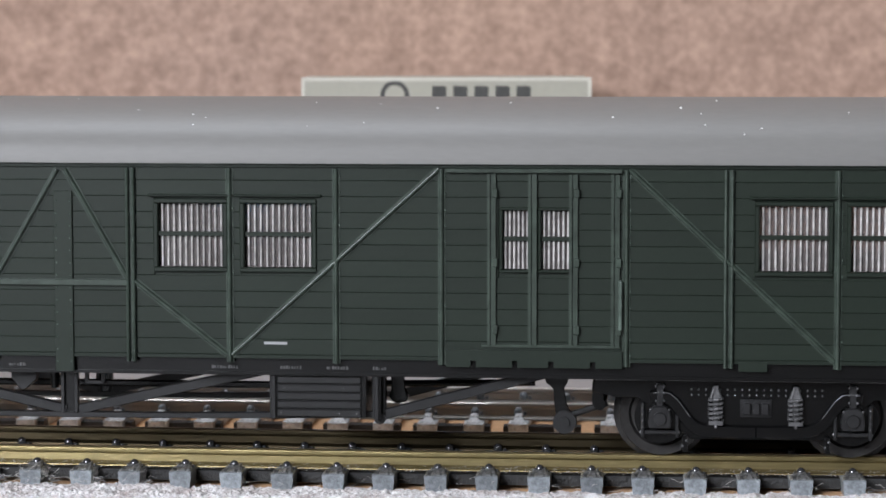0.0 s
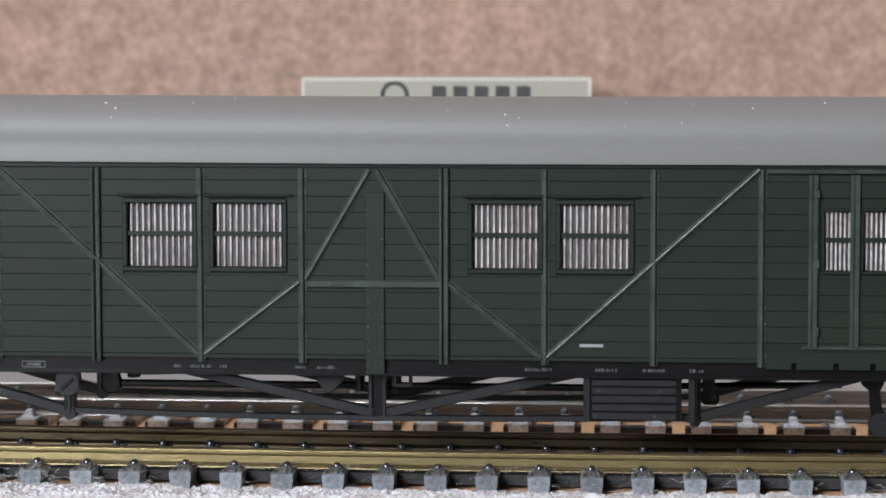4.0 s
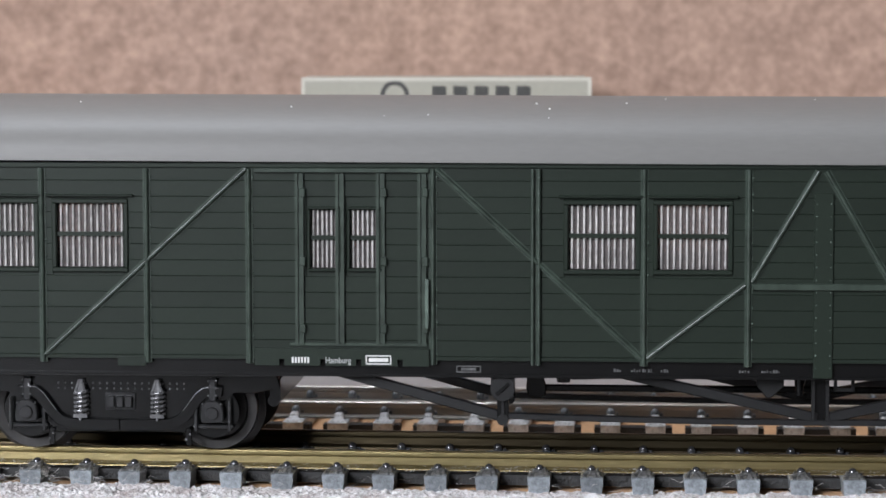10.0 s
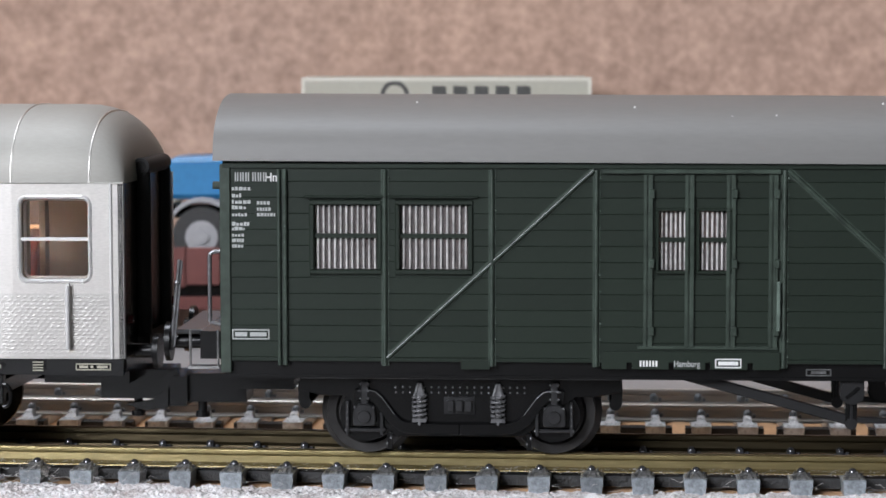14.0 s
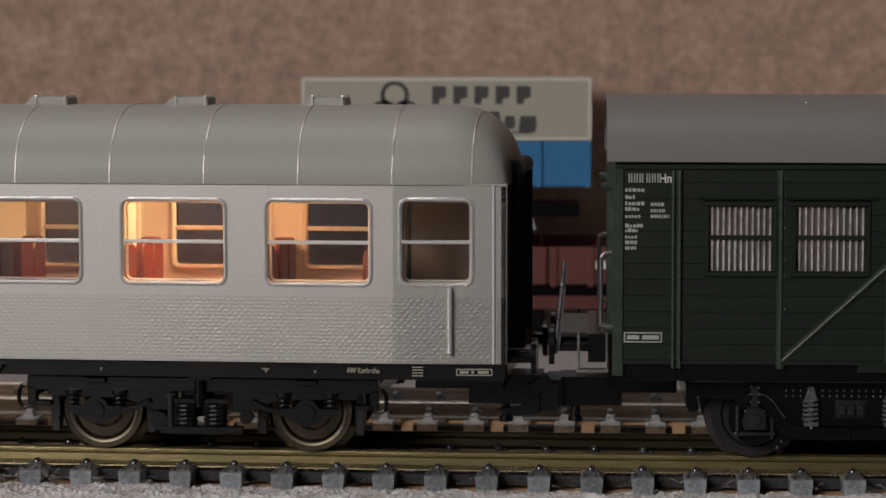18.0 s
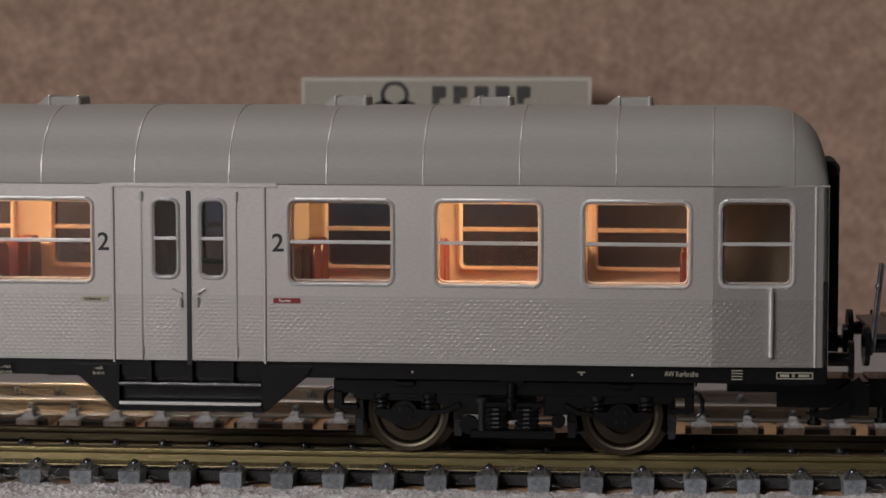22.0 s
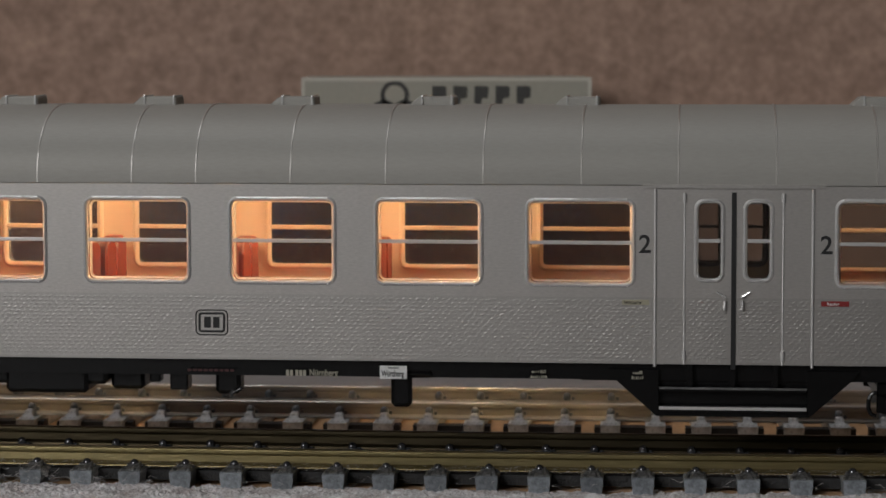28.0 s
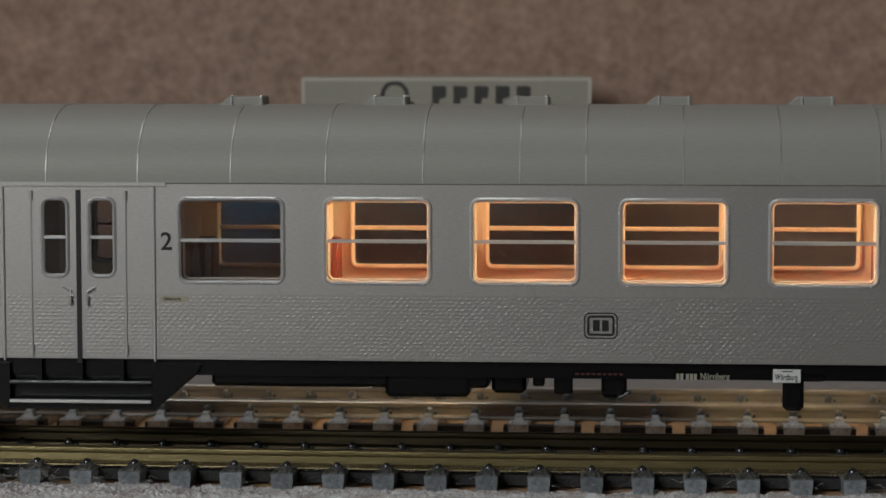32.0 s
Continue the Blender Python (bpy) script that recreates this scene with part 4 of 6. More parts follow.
# the end platforms with steps, rail and handrails
for s in (-1, 1):
    def mx(a, b):
        return (min(s * a, s * b), max(s * a, s * b))
    part("end_platform", box(tmp(), *mx(G_HALF, 127.6), -11.5, 11.5, 19.9, 20.5), M_AXLE, coach_green, bevel=0.1)
    part("headstock", box(tmp(), *mx(G_HALF, 124.0), -14, 14, 17.0, 20.6), M_BLACK, coach_green)
    for y in (-10, 10):
        bm = tmp()
        rod(bm, (s * 124, y, 18.8), (s * 128.4, y, 18.8), 0.9, 12)
        rod(bm, (s * 128.3, y, 18.8), (s * 129.0, y, 18.8), 2.6, 20)
        part("buffer", bm, M_BLACK, coach_green, smooth=True)
        if y < 0:
            bm = tmp()
            rod(bm, (s * 128.2, y * 1.15, 17.8), (s * 127.0, y * 1.15, 29.6), 0.26, 10)
            strip(bm, (s * 127.85, 18.2), (s * 126.75, 29.4), 0.35, y * 1.15 - 0.1, y * 1.15 + 0.3)
            ball(bm, (s * 127.3, y * 1.15, 26.6), 0.45, 8)
            part("railing", bm, M_BLACK_LIT, coach_green, "dark railing with bright highlight in its colour", smooth=60)
        bm = tmp()
        for x in (121.6, 125.2):
            rod(bm, (s * x, y * 1.45, 16.0), (s * x, y * 1.45, 20.8), 0.18, 6)
        box(bm, *mx(121.4, 125.5), min(y * 1.3, y * 1.5), max(y * 1.3, y * 1.5), 15.8, 16.15)
        part("step", bm, M_BARE, coach_green, "small worn step")
        bm = tmp()
        for a, c in (((122.4, 22.0), (122.4, 30.6)), ((121.0, 31.1), (122.0, 31.0)), ((122.0, 31.0), (122.4, 30.6)), ((122.4, 22.0), (121.0, 21.7))):
            rod(bm, (s * a[0], y * 1.6, a[1]), (s * c[0], y * 1.6, c[1]), 0.28, 8)
        part("handrail", bm, M_BLACK_LIT, coach_green, smooth=60)
    bm = tmp()
    box(bm, *mx(112.5, 121.5), -9, 9, 12.4, 15.3)
    part("coupler_pocket", bm, M_BLACK, coach_green)
    bm = tmp()
    box(bm, *mx(119.5, 127.5), -3.5, 3.5, 9.9, 13.7)
    box(bm, *mx(127.3, 129.3), -4.5, 4.5, 10.0, 13.4)
    rod(bm, (s * 125.6, -2, 7.9), (s * 125.6, -2, 13), 0.6, 10)
    rod(bm, (s * 125.6, -2, 7.7), (s * 125.6, -2, 8.4), 0.95, 12)
    part("coupler", bm, M_BLACK, coach_green)
    for y in (-12.5, 12.5):
        bm = tmp()
        rod(bm, (s * 120.9, y, 39.3), (s * 122.4, y, 39.3), 0.5, 10)
        part("lamp_iron", bm, M_GREEN_RIB, coach_green)

# the printing on the green side
yt = -GW - 0.24
bars("coach_number", [(-119.0 + i * 0.68 + a, -119.0 + i * 0.68 + b, 40.05, 41.2) for i in (0, 1, 2, 3.3, 4.3, 5.3) for a, b in ((0, 0.16), (0.3, 0.46))], yt, M_SOFT_PRINT, coach_green, "white coach number")
lettering("lettering", "Hm", -115.2, 40.05, yt, 1.15, M_WHITE, coach_green, "white lettering", 0.85)
rows = []
for i, (z, w) in enumerate(((38.9, 2.5), (38.0, 1.2), (37.2, 2.4), (36.5, 1.8), (35.6, 1.9), (34.4, 2.2), (33.8, 1.6), (33.0, 1.5), (32.3, 1.5), (31.6, 1.4))):
    x = -119.4
    while x < -119.4 + w:
        k = random.uniform(0.2, 0.5)
        rows.append((x, min(x + k, -119.4 + w), z, z + random.uniform(0.3, 0.5)))
        x += k + random.uniform(0.06, 0.16)
for z, w in ((37.1, 1.7), (36.3, 1.6), (35.6, 2.2)):
    x = -116.2
    while x < -116.2 + w:
        k = random.uniform(0.15, 0.4)
        rows.append((x, x + k, z, z + 0.42))
        x += k + 0.12
bars("small_print", rows, yt, M_SOFT_PRINT, coach_green, "rows of tiny white print")


def boxed(x0, x1, z0, z1, y, material, parent, words):
    k = 0.16
    r = [(x0, x1, z1 - k, z1), (x0, x1, z0, z0 + k), (x0, x0 + k, z0, z1), (x1 - k, x1, z0, z1)]
    h = z1 - z0
    r += [(x0 + (x1 - x0) * a, x0 + (x1 - x0) * b, z0 + h * 0.3, z0 + h * 0.7) for a, b in words]
    return bars("printed_panel", r, y, material, parent, "framed panel of tiny print")


boxed(-119.5, -114.7, 19.85, 21.15, yt, M_SOFT_PRINT, coach_green, ((0.08, 0.4), (0.48, 0.92)))
yr = -GW - 0.84
bars("runner_number", [(-67.6 + i * 0.4, -67.36 + i * 0.4, 16.75, 17.5) for i in range(6)], yr, M_WHITE, coach_green, "white coach number")
lettering("lettering", "Hamburg", -63.3, 16.75, yr, 0.78, M_SOFT_PRINT, coach_green, "white lettering", 0.82)
boxed(-58.1, -54.8, 16.6, 17.8, yr, M_WHITE, coach_green, ((0.12, 0.88),))
ys = -15.84
for x0, x1 in ((-26.5, -25.4), (-24.3, -21.4), (-20.5, -19.4), (-10.6, -9.0), (-7.8, -5.0), (19.0, 22.6), (28.0, 31.0), (34.0, 37.0), (40, 42)):
    bars("small_print", [(x0 + i * 0.36, x0 + i * 0.36 + random.choice((0.12, 0.2, 0.27)), 15.72, 15.72 + random.choice((0.28, 0.36, 0.42))) for i in range(max(1, int((x1 - x0) / 0.36)))], ys, M_DIM_PRINT, coach_green)
boxed(-46.6, -43.4, 15.5, 16.4, ys, M_DIM_PRINT, coach_green, ((0.2, 0.8),))
part("printed_panel", box(tmp(), 26.0, 29.0, -GW - 0.28, -GW - 0.2, 18.95, 19.3), M_GREY_PLASTIC, coach_green, "small white mark")
part("builder_plate", box(tmp(), -90.2, -86.6, -GW - 0.55, -GW, 16.2, 17.4), M_GREEN, coach_green)
part("builder_plate", box(tmp(), 86.6, 90.2, -GW - 0.55, -GW, 16.2, 17.4), M_GREEN, coach_green)

# ---- the silver passenger coach ----
S_HALF, S_BOGIE, SW = 148.6, 108.7, 16.2
SB, SM, ST = 16.8, 25.3, 39.5
coach_silver = thing("passenger_coach", "silver model passenger coach with warm lit windows and black underframe", "railway coach")
S_WIN = [(c - 7.1, c + 7.1) for c in (-47.3, -28.35, -9.45, 9.5, 28.4, 47.8, 86.9, 105.8, 124.6, -86.9, -105.8, -124.6)]
S_END = [(134.8, 144.6), (-144.6, -134.8)]
S_DOORWIN = [(62.15, 66.15), (68.3, 72.3), (-66.15, -62.15), (-72.3, -68.3)]
WZ0, WZ1 = 26.5, 37.95
FAR_DROP = 0.55
s_holes = [(a + 0.45, b - 0.45, WZ0 + 0.45, WZ1 - 0.45) for a, b in S_WIN] + [(a + 0.45, b - 0.45, WZ0 + 0.5, WZ1 - 0.35) for a, b in S_END] + \
    [(a + 0.4, b - 0.4, 27.6, 37.5) for a, b in S_DOORWIN]
for s in (-1, 1):
    y0, y1 = (-SW, -SW + 0.8) if s < 0 else (SW - 0.8, SW)
    part("side_wall", grid_wall(tmp(), [-S_HALF, -134.2, 134.2, S_HALF], [SM, ST], s_holes if s < 0 else [(a, b, c - FAR_DROP, d - FAR_DROP) for a, b, c, d in s_holes], y0, y1), M_SILVER, coach_silver)
    bm = grid_wall(tmp(), [-S_HALF, -134.2, 134.2, S_HALF], [SB, SM], [], y0, y1)
    part("lower_side", bm, M_SILVER_LOW, coach_silver)
# the peacock-eye pattern pressed into the lower side, between doors and ends
bm = tmp()
for x0, x1 in ((-148.0, -57.2 - 20.0), (-77.0, 77.0), (77.2, 148.0)):
    n = int((x1 - x0) / 0.84)
    for j in range(17):
        z = SB + 0.35 + j * 0.48
        for i in range(n):
            x = x0 + (i + 0.5 + 0.5 * (j % 2)) * (x1 - x0) / n
            if x + 0.35 > x1 or abs(abs(x) - 67.2) < 0.9:
                continue
            h = 0.022 + 0.007 * noise.noise((x * 0.15, z * 0.4, 5))
            c = bm.verts.new((x * MM, (-SW - h) * MM, z * MM))
            q = [bm.verts.new(((x + dx) * MM, (-SW - 0.004) * MM, (z + dz) * MM)) for dx, dz in ((-0.4, -0.07), (-0.06, -0.225), (0.4, 0.07), (0.06, 0.225))]
            for k in range(4):
                bm.faces.new((c, q[k], q[(k + 1) % 4]))
pattern = part("pressed_pattern", bm, M_SILVER_LOW, coach_silver, "rows of small pressed diamonds")
tagged(pattern, kind="stuff")


def s_window(x0, x1, z0, z1, side, bar, r=1.35, rivets=True, pane_mat=None):
    w = new("window")
    w.parent = coach_silver
    w.empty_display_size = 0.003
    y, d = (-SW, 1) if side < 0 else (SW, -1)
    if side > 0:
        z0, z1, pane_mat = z0 - FAR_DROP, z1 - FAR_DROP, M_FARPANE
    f = part("frame", ring(tmp(), x0, x1, z0, z1, r, 0.62, y - 0.3 * d, y + 0.5 * d), M_CHROME, w, "bright silver frame", smooth=50)
    if rivets and side < 0:
        bm = tmp()
        n = int((x1 - x0 - 2) / 1.9)
        for i in range(n + 1):
            for z in (z0 + 0.16, z1 - 0.16):
                ball(bm, (x0 + 1.2 + (x1 - x0 - 2.4) * i / n, y - 0.24, z), 0.13, 6)
        for i in range(4):
            for x in (x0 + 0.16, x1 - 0.16):
                ball(bm, (x, y - 0.24, z0 + 2 + i * (z1 - z0 - 4) / 3), 0.14, 6)
        tagged(part("riveting", bm, M_CHROME, f, smooth=75), kind="stuff")
    bm = tmp()
    prism(bm, rounded(x0 + 0.5, x1 - 0.5, z0 + 0.5, z1 - 0.5, max(0.3, r - 0.4)), y + 0.55 * d, y + 0.75 * d)
    pane = part("pane", bm, pane_mat or M_TINT, w)
    pane.visible_shadow = side > 0 and round((x0 + x1) / 2, 1) not in (-28.4, -28.3, 28.4)
    if side < 0 and x1 - x0 > 8:
        rim = part("inner_rim", ring(tmp(), x0 + 0.58, x1 - 0.58, z0 + 0.58, z1 - 0.58, max(0.4, r - 0.45), 0.26, y + 0.8, y + 1.7), M_RIM, w, "clear moulded window rim", smooth=50)
        rim.visible_shadow = False
    if side > 0 and x1 - x0 > 8:
        bm = tmp()
        for i in range(120):
            px, pz, k = random.uniform(x0 + 0.9, x1 - 0.9), random.uniform(z0 + 0.9, z1 - 0.9), random.choice((0.015, 0.02, 0.025, 0.03, 0.035, 0.05))
            box(bm, px - k, px + k, y + 0.76 * d - 0.02, y + 0.76 * d, pz - k * 0.6, pz + k * 0.6)
        tagged(part("dust", bm, M_CREAM, pane, "pale dust specks"), kind="stuff")
        part("inner_frame", ring(tmp(), x0 - 0.2, x1 + 0.2, z0 - 0.2, z1 + 0.2, r, 0.8, SW - 2.1, SW - 1.45), M_CREAM, w, "cream inner frame", smooth=True)
        part("inner_bar", box(tmp(), x0 + 0.5, x1 - 0.5, SW - 2.0, SW - 1.45, z0 + (z1 - z0) * 0.5 - 0.3, z0 + (z1 - z0) * 0.5 + 0.3), M_CREAM, w, bevel=0.1)
    if side > 0 and x1 - x0 < 8:
        part("inner_frame", ring(tmp(), x0 - 0.1, x1 + 0.1, z0 - 0.1, z1 + 0.1, r, 0.55, SW - 2.1, SW - 1.45), M_GREY_PLASTIC, w, "pale inner frame", smooth=True)
    if bar:
        bm = tmp()
        zm = z0 + (z1 - z0) * 0.5
        box(bm, x0 + 0.55, x1 - 0.55, min(y, y + 0.45 * d), max(y, y + 0.45 * d), zm - 0.24, zm + 0.24)
        part("glazing_bar", bm, M_CHROME, w, "bright silver bar", bevel=0.08)


for side in (-1, 1):
    for a, b in S_WIN:
        s_window(a, b, WZ0, WZ1, side, True)
    for a, b in S_END:
        s_window(a, b, WZ0 + 0.1, WZ1 + 0.15, side, True)
    for a, b in S_DOORWIN:
        s_window(a, b, 27.2, 37.9, side, True, 1.3, False)

# the doors and their steps
for s in (-1, 1):
    c = s * 67.2
    door = new("double_door")
    door.parent = coach_silver
    door.empty_display_size = 0.003
    for k in (-1, 1):
        bm = tmp()
        rod(bm, (c + k * 9.9, -SW - 0.1, SB - 0.3), (c + k * 9.9, -SW - 0.1, 39.1), 0.18, 12)
        part("door_edge", bm, M_CHROME, door, "bright door edge", smooth=True)
        bm = tmp()
        rod(bm, (c + k * 6.2, -SW - 0.04, SB), (c + k * 6.2, -SW - 0.04, 38.6), 0.12, 10)
        for z in (18.0, 38.0):
            rod(bm, (c + k * 6.2, -SW - 0.18, z - 0.55), (c + k * 6.2, -SW - 0.18, z + 0.55), 0.24, 12)
        part("hinge", bm, M_CHROME, door, smooth=True)
        bm = tmp()
        rod(bm, (c + k * 1.1, -SW - 0.4, 23.8), (c + k * 1.1, -SW - 0.4, 25.0), 0.2, 10)
        rod(bm, (c + k * 1.1, -SW + 0.1, 24.4), (c + k * 1.1, -SW - 0.4, 24.4), 0.18, 8)
        rod(bm, (c + k * 1.1, -SW - 0.4, 25.5), (c + k * 2.1, -SW - 0.4, 26.1), 0.12, 8)
        rod(bm, (c + k * 1.1, -SW + 0.1, 25.5), (c + k * 1.1, -SW - 0.45, 25.5), 0.2, 10)
        part("door_handle", bm, M_CHROME, door, "bright door handle", smooth=True)
    part("door_gap", box(tmp(), c - 0.3, c + 0.3, -SW - 0.12, -SW + 0.1, SB - 0.6, 38.7), M_PRINT, door, "black seal between the door leaves")
    part("door_header", box(tmp(), c - 11.5, c + 11.5, -SW - 0.25, -SW, 39.2, 39.7), M_SILVER, door)
    well = new("step_well")
    well.parent = coach_silver
    well.empty_display_size = 0.003
    bm = tmp()
    for ya, yb in ((-SW + 1.6, -SW + 2.2), ):
        prism(bm, [(c - 15.8, 16.0), (c - 15.5, 15.0), (c - 9.6, 10.1), (c + 9.8, 10.1), (c + 15.5, 15.0), (c + 15.8, 16.0)], ya, yb)
    part("well_plate", bm, M_BLACK, well)
    for sx in (-1, 1):
        bm = tmp()
        prism(bm, [(c + sx * 9.4, 16.0), (c + sx * 15.8, 16.0), (c + sx * 15.2, 15.0), (c + sx * 9.7, 10.1), (c + sx * 9.4, 10.1)], -SW + 0.3, -SW + 1.6)
        part("well_cheek", bm, M_BLACK, well)
    part("well_floor", box(tmp(), c - 9.6, c + 9.6, -SW + 0.3, -SW + 1.7, 10.1, 10.7), M_BLACK, well)
    for z, k, h in ((13.65, 0.0, 0.13), (11.05, -0.15, 0.2)):
        st = part("step", box(tmp(), c - 9.3, c + 9.3, -SW - 0.1 + k, -SW + 1.7, z - 0.3, z - 0.06), M_BLACK, well, "black step with worn silver edge", bevel=0.05)
        part("step_edge", box(tmp(), c - 9.3, c + 9.3, -SW - 0.2 + k, -SW + 0.5, z - 0.05, z - 0.05 + 2 * h), M_CHROME if k else M_BARE, st, "worn silver edge", bevel=0.05)
    for dx in (0, 5.4, -5.4):
        part("step_bracket", box(tmp(), c + dx - 0.3, c + dx + 0.3, -SW + 0.1, -SW + 1.5, 13.6, 17.2), M_BLACK, well)

# handrails at the ends, and bright rods that draw the rounded corners' highlight
for s in (-1, 1):
    bm = tmp()
    rod(bm, (s * 141.45, -SW - 0.7, 18.2), (s * 141.45, -SW - 0.7, 26.4), 0.3, 10)
    for z in (18.3, 26.3):
        rod(bm, (s * 141.45, -SW - 0.7, z), (s * 141.45, -SW, z), 0.3, 8)
    part("handrail", bm, M_CHROME, coach_silver, "bright silver handrail", smooth=True)
    part("corner_strip", rod(tmp(), (s * 147.0, -SW - 0.02, SB), (s * 147.0, -SW - 0.02, ST), 0.2, 12), M_CHROME, coach_silver, smooth=True)


def s_section(k=1.0, n=28):
    """The roof from eave to eave."""
    pts = []
    for i in range(n + 1):
        a = math.pi * i / n
        c, sn = math.cos(a), math.sin(a)
        pts.append((SW * k * math.copysign(abs(c) ** 0.80, c), ST + 0.1 + (49.35 - ST - 0.1) * k * sn ** 0.88))
    return pts


def s_roof():
    bm, last = tmp(), None
    first = None
    steps = [139.0 + 9.6 * u for u in (0, 0.25, 0.4, 0.52, 0.63, 0.72, 0.8, 0.87, 0.93, 0.97, 0.99, 0.999)]
    for x in [-v for v in steps[::-1]] + [-134.2, 134.2] + steps:
        k = (1 - (max(0.0, abs(x) - 139.0) / 9.6) ** 2.6) ** (1 / 2.6)
        sec = s_section()
        row = [bm.verts.new((x * MM, (p[0] * (1 - (1 - k) * 0.12)) * MM, (ST + (p[1] - ST) * k) * MM)) for p in sec]
        if last:
            for j in range(len(sec) - 1):
                bm.faces.new((last[j], last[j + 1], row[j + 1], row[j]))
        else:
            first = row
        last = row
    bm.faces.new(first)
    bm.faces.new(last[::-1])
    return bm


roof = part("roof", s_roof(), M_SILVER_ROOF, coach_silver, "silver grey roof with welded seams", smooth=True)
seams = [-1.7, 10.6, 22.9, 35.4, 47.9, 60.2, 72.5, 85.1, 97.5, 109.8, 122.0, 134.1, 144.2] + [-10.1, -22.5, -35.0, -47.3, -59.4, -71.4, -84, -96.5, -109, -121.5, -134.1, -144.2]
for x in seams:
    bm, last = tmp(), None
    k = (1 - (max(0.0, abs(x) - 139.0) / 9.6) ** 2.6) ** (1 / 2.6)
    for p in s_section():
        q = (p[0] * (1 - (1 - k) * 0.12), ST + (p[1] - ST) * k)
        n = Vector((q[0] * 0.4, (q[1] - 38) * 1.0)).normalized()
        row = [bm.verts.new(((x + dx) * MM, (q[0] + n.x * h) * MM, (q[1] + n.y * h) * MM)) for dx, h in ((-0.13, -0.05), (-0.07, 0.1), (0.07, 0.1), (0.13, -0.05))]
        if last:
            for j in range(3):
                bm.faces.new((last[j], last[j + 1], row[j + 1], row[j]))
        last = row
    part("seam", bm, M_SILVER, roof)
part("gutter", box(tmp(), -148.7, 148.7, -SW - 0.22, -SW + 0.3, ST - 0.05, ST + 0.22), M_SILVER_ROOF, coach_silver, bevel=0.06)
for x in (-47.7, -28.5, -9.6, 9.1, 27.8, 47.0, 85.8, 104.9, 123.3, -85.0, -104.1, -122.5):
    v = new("roof_vent")
    v.parent = coach_silver
    v.empty_display_size = 0.003
    bm = tmp()
    prism(bm, [(x - 3.75, 48.9), (x + 2.75, 48.9), (x + 2.65, 50.35), (x - 2.1, 50.35)], -2.6, 2.6)
    part("cowl", bm, M_SILVER_ROOF, v, bevel=0.1)
    for dx in (-1.6, 2.35):
        part("vent_rib", box(tmp(), x + dx - 0.14, x + dx + 0.14, -2.8, 2.8, 49.0, 50.55), M_CHROME, v, bevel=0.05)

# ends with rubber gangway
for s in (-1, 1):
    def mx(a, b):
        return (min(s * a, s * b), max(s * a, s * b))
    bm = tmp()
    box(bm, *mx(147.9, 148.55), -SW, SW, SB, ST)
    part("end_wall", bm, M_BLACK, coach_silver)
    gang = new("gangway")
    gang.parent = coach_silver
    gang.empty_display_size = 0.003
    for y in (-6.6, 6.6):
        bm = tmp()
        rod(bm, (s * 149.2, y, 18.5), (s * 149.2, y, 40.6), 1.0, 14)
        part("rubber_roll", bm, M_RUBBER, gang, smooth=True)
    bm = tmp()
    rod(bm, (s * 149.1, -7.6, 41.3), (s * 149.1, 7.2, 41.3), 1.15, 16)
    part("rubber_roll", bm, M_RUBBER, gang, smooth=True)
    bm = tmp()
    rod(bm, (s * 149.1, -7.66, 41.3), (s * 149.1, -7.5, 41.3), 0.75, 14)
    part("roll_core", bm, M_BLACK, gang)
    part("gangway_door", box(tmp(), *mx(148.5, 149.0), -6.4, 6.4, 18.6, 40.8), M_BLACK, gang)
    part("gangway_frame", box(tmp(), *mx(148.5, 150.2), -8, 8, 17.9, 19.0), M_RUBBER, gang)
    for y in (-13, 13):
        bm = tmp()
        rod(bm, (s * 148.5, y, 21.6), (s * 149.2, y, 21.6), 0.65, 12)
        part("tail_lamp", bm, M_TAIL, coach_silver, "red tail lamp lens")
        bm = tmp()
        rod(bm, (s * 148.3, y * 0.8, 17.2), (s * 151.6, y * 0.8, 17.2), 0.9, 12)
        rod(bm, (s * 151.4, y * 0.8, 17.2), (s * 152.1, y * 0.8, 17.2), 2.4, 20)
        part("buffer", bm, M_BLACK, coach_silver, smooth=True)
    part("headstock", box(tmp(), *mx(146.8, 148.6), -15, 15, 14.9, 17.4), M_BLACK, coach_silver)
    part("coupler_pocket", box(tmp(), *mx(136.0, 147.5), -8, 8, 12.6, 15.5), M_BLACK, coach_silver)
    bm = tmp()
    box(bm, *mx(142.5, 152.0), -3.4, 3.4, 10.0, 13.9)
    box(bm, *mx(151.5, 154.4), -4.4, 4.4, 9.2, 13.2)
    prism(bm, [(s * 146.2, 9.4), (s * 149.5, 9.9), (s * 152.0, 11.5), (s * 152.0, 9.0), (s * 149.0, 8.6)], -4.9, -3.3)
    strip(bm, (s * 150.5, 11.8), (s * 153.5, 13.6), 1.6, -4.9, -4.2)
    rod(bm, (s * 147.4, -2.4, 7.7), (s * 147.4, -2.4, 12.5), 0.6, 10)
    rod(bm, (s * 147.4, -2.4, 7.6), (s * 147.4, -2.4, 8.3), 0.95, 12)
    part("coupler", bm, M_BLACK, coach_silver)

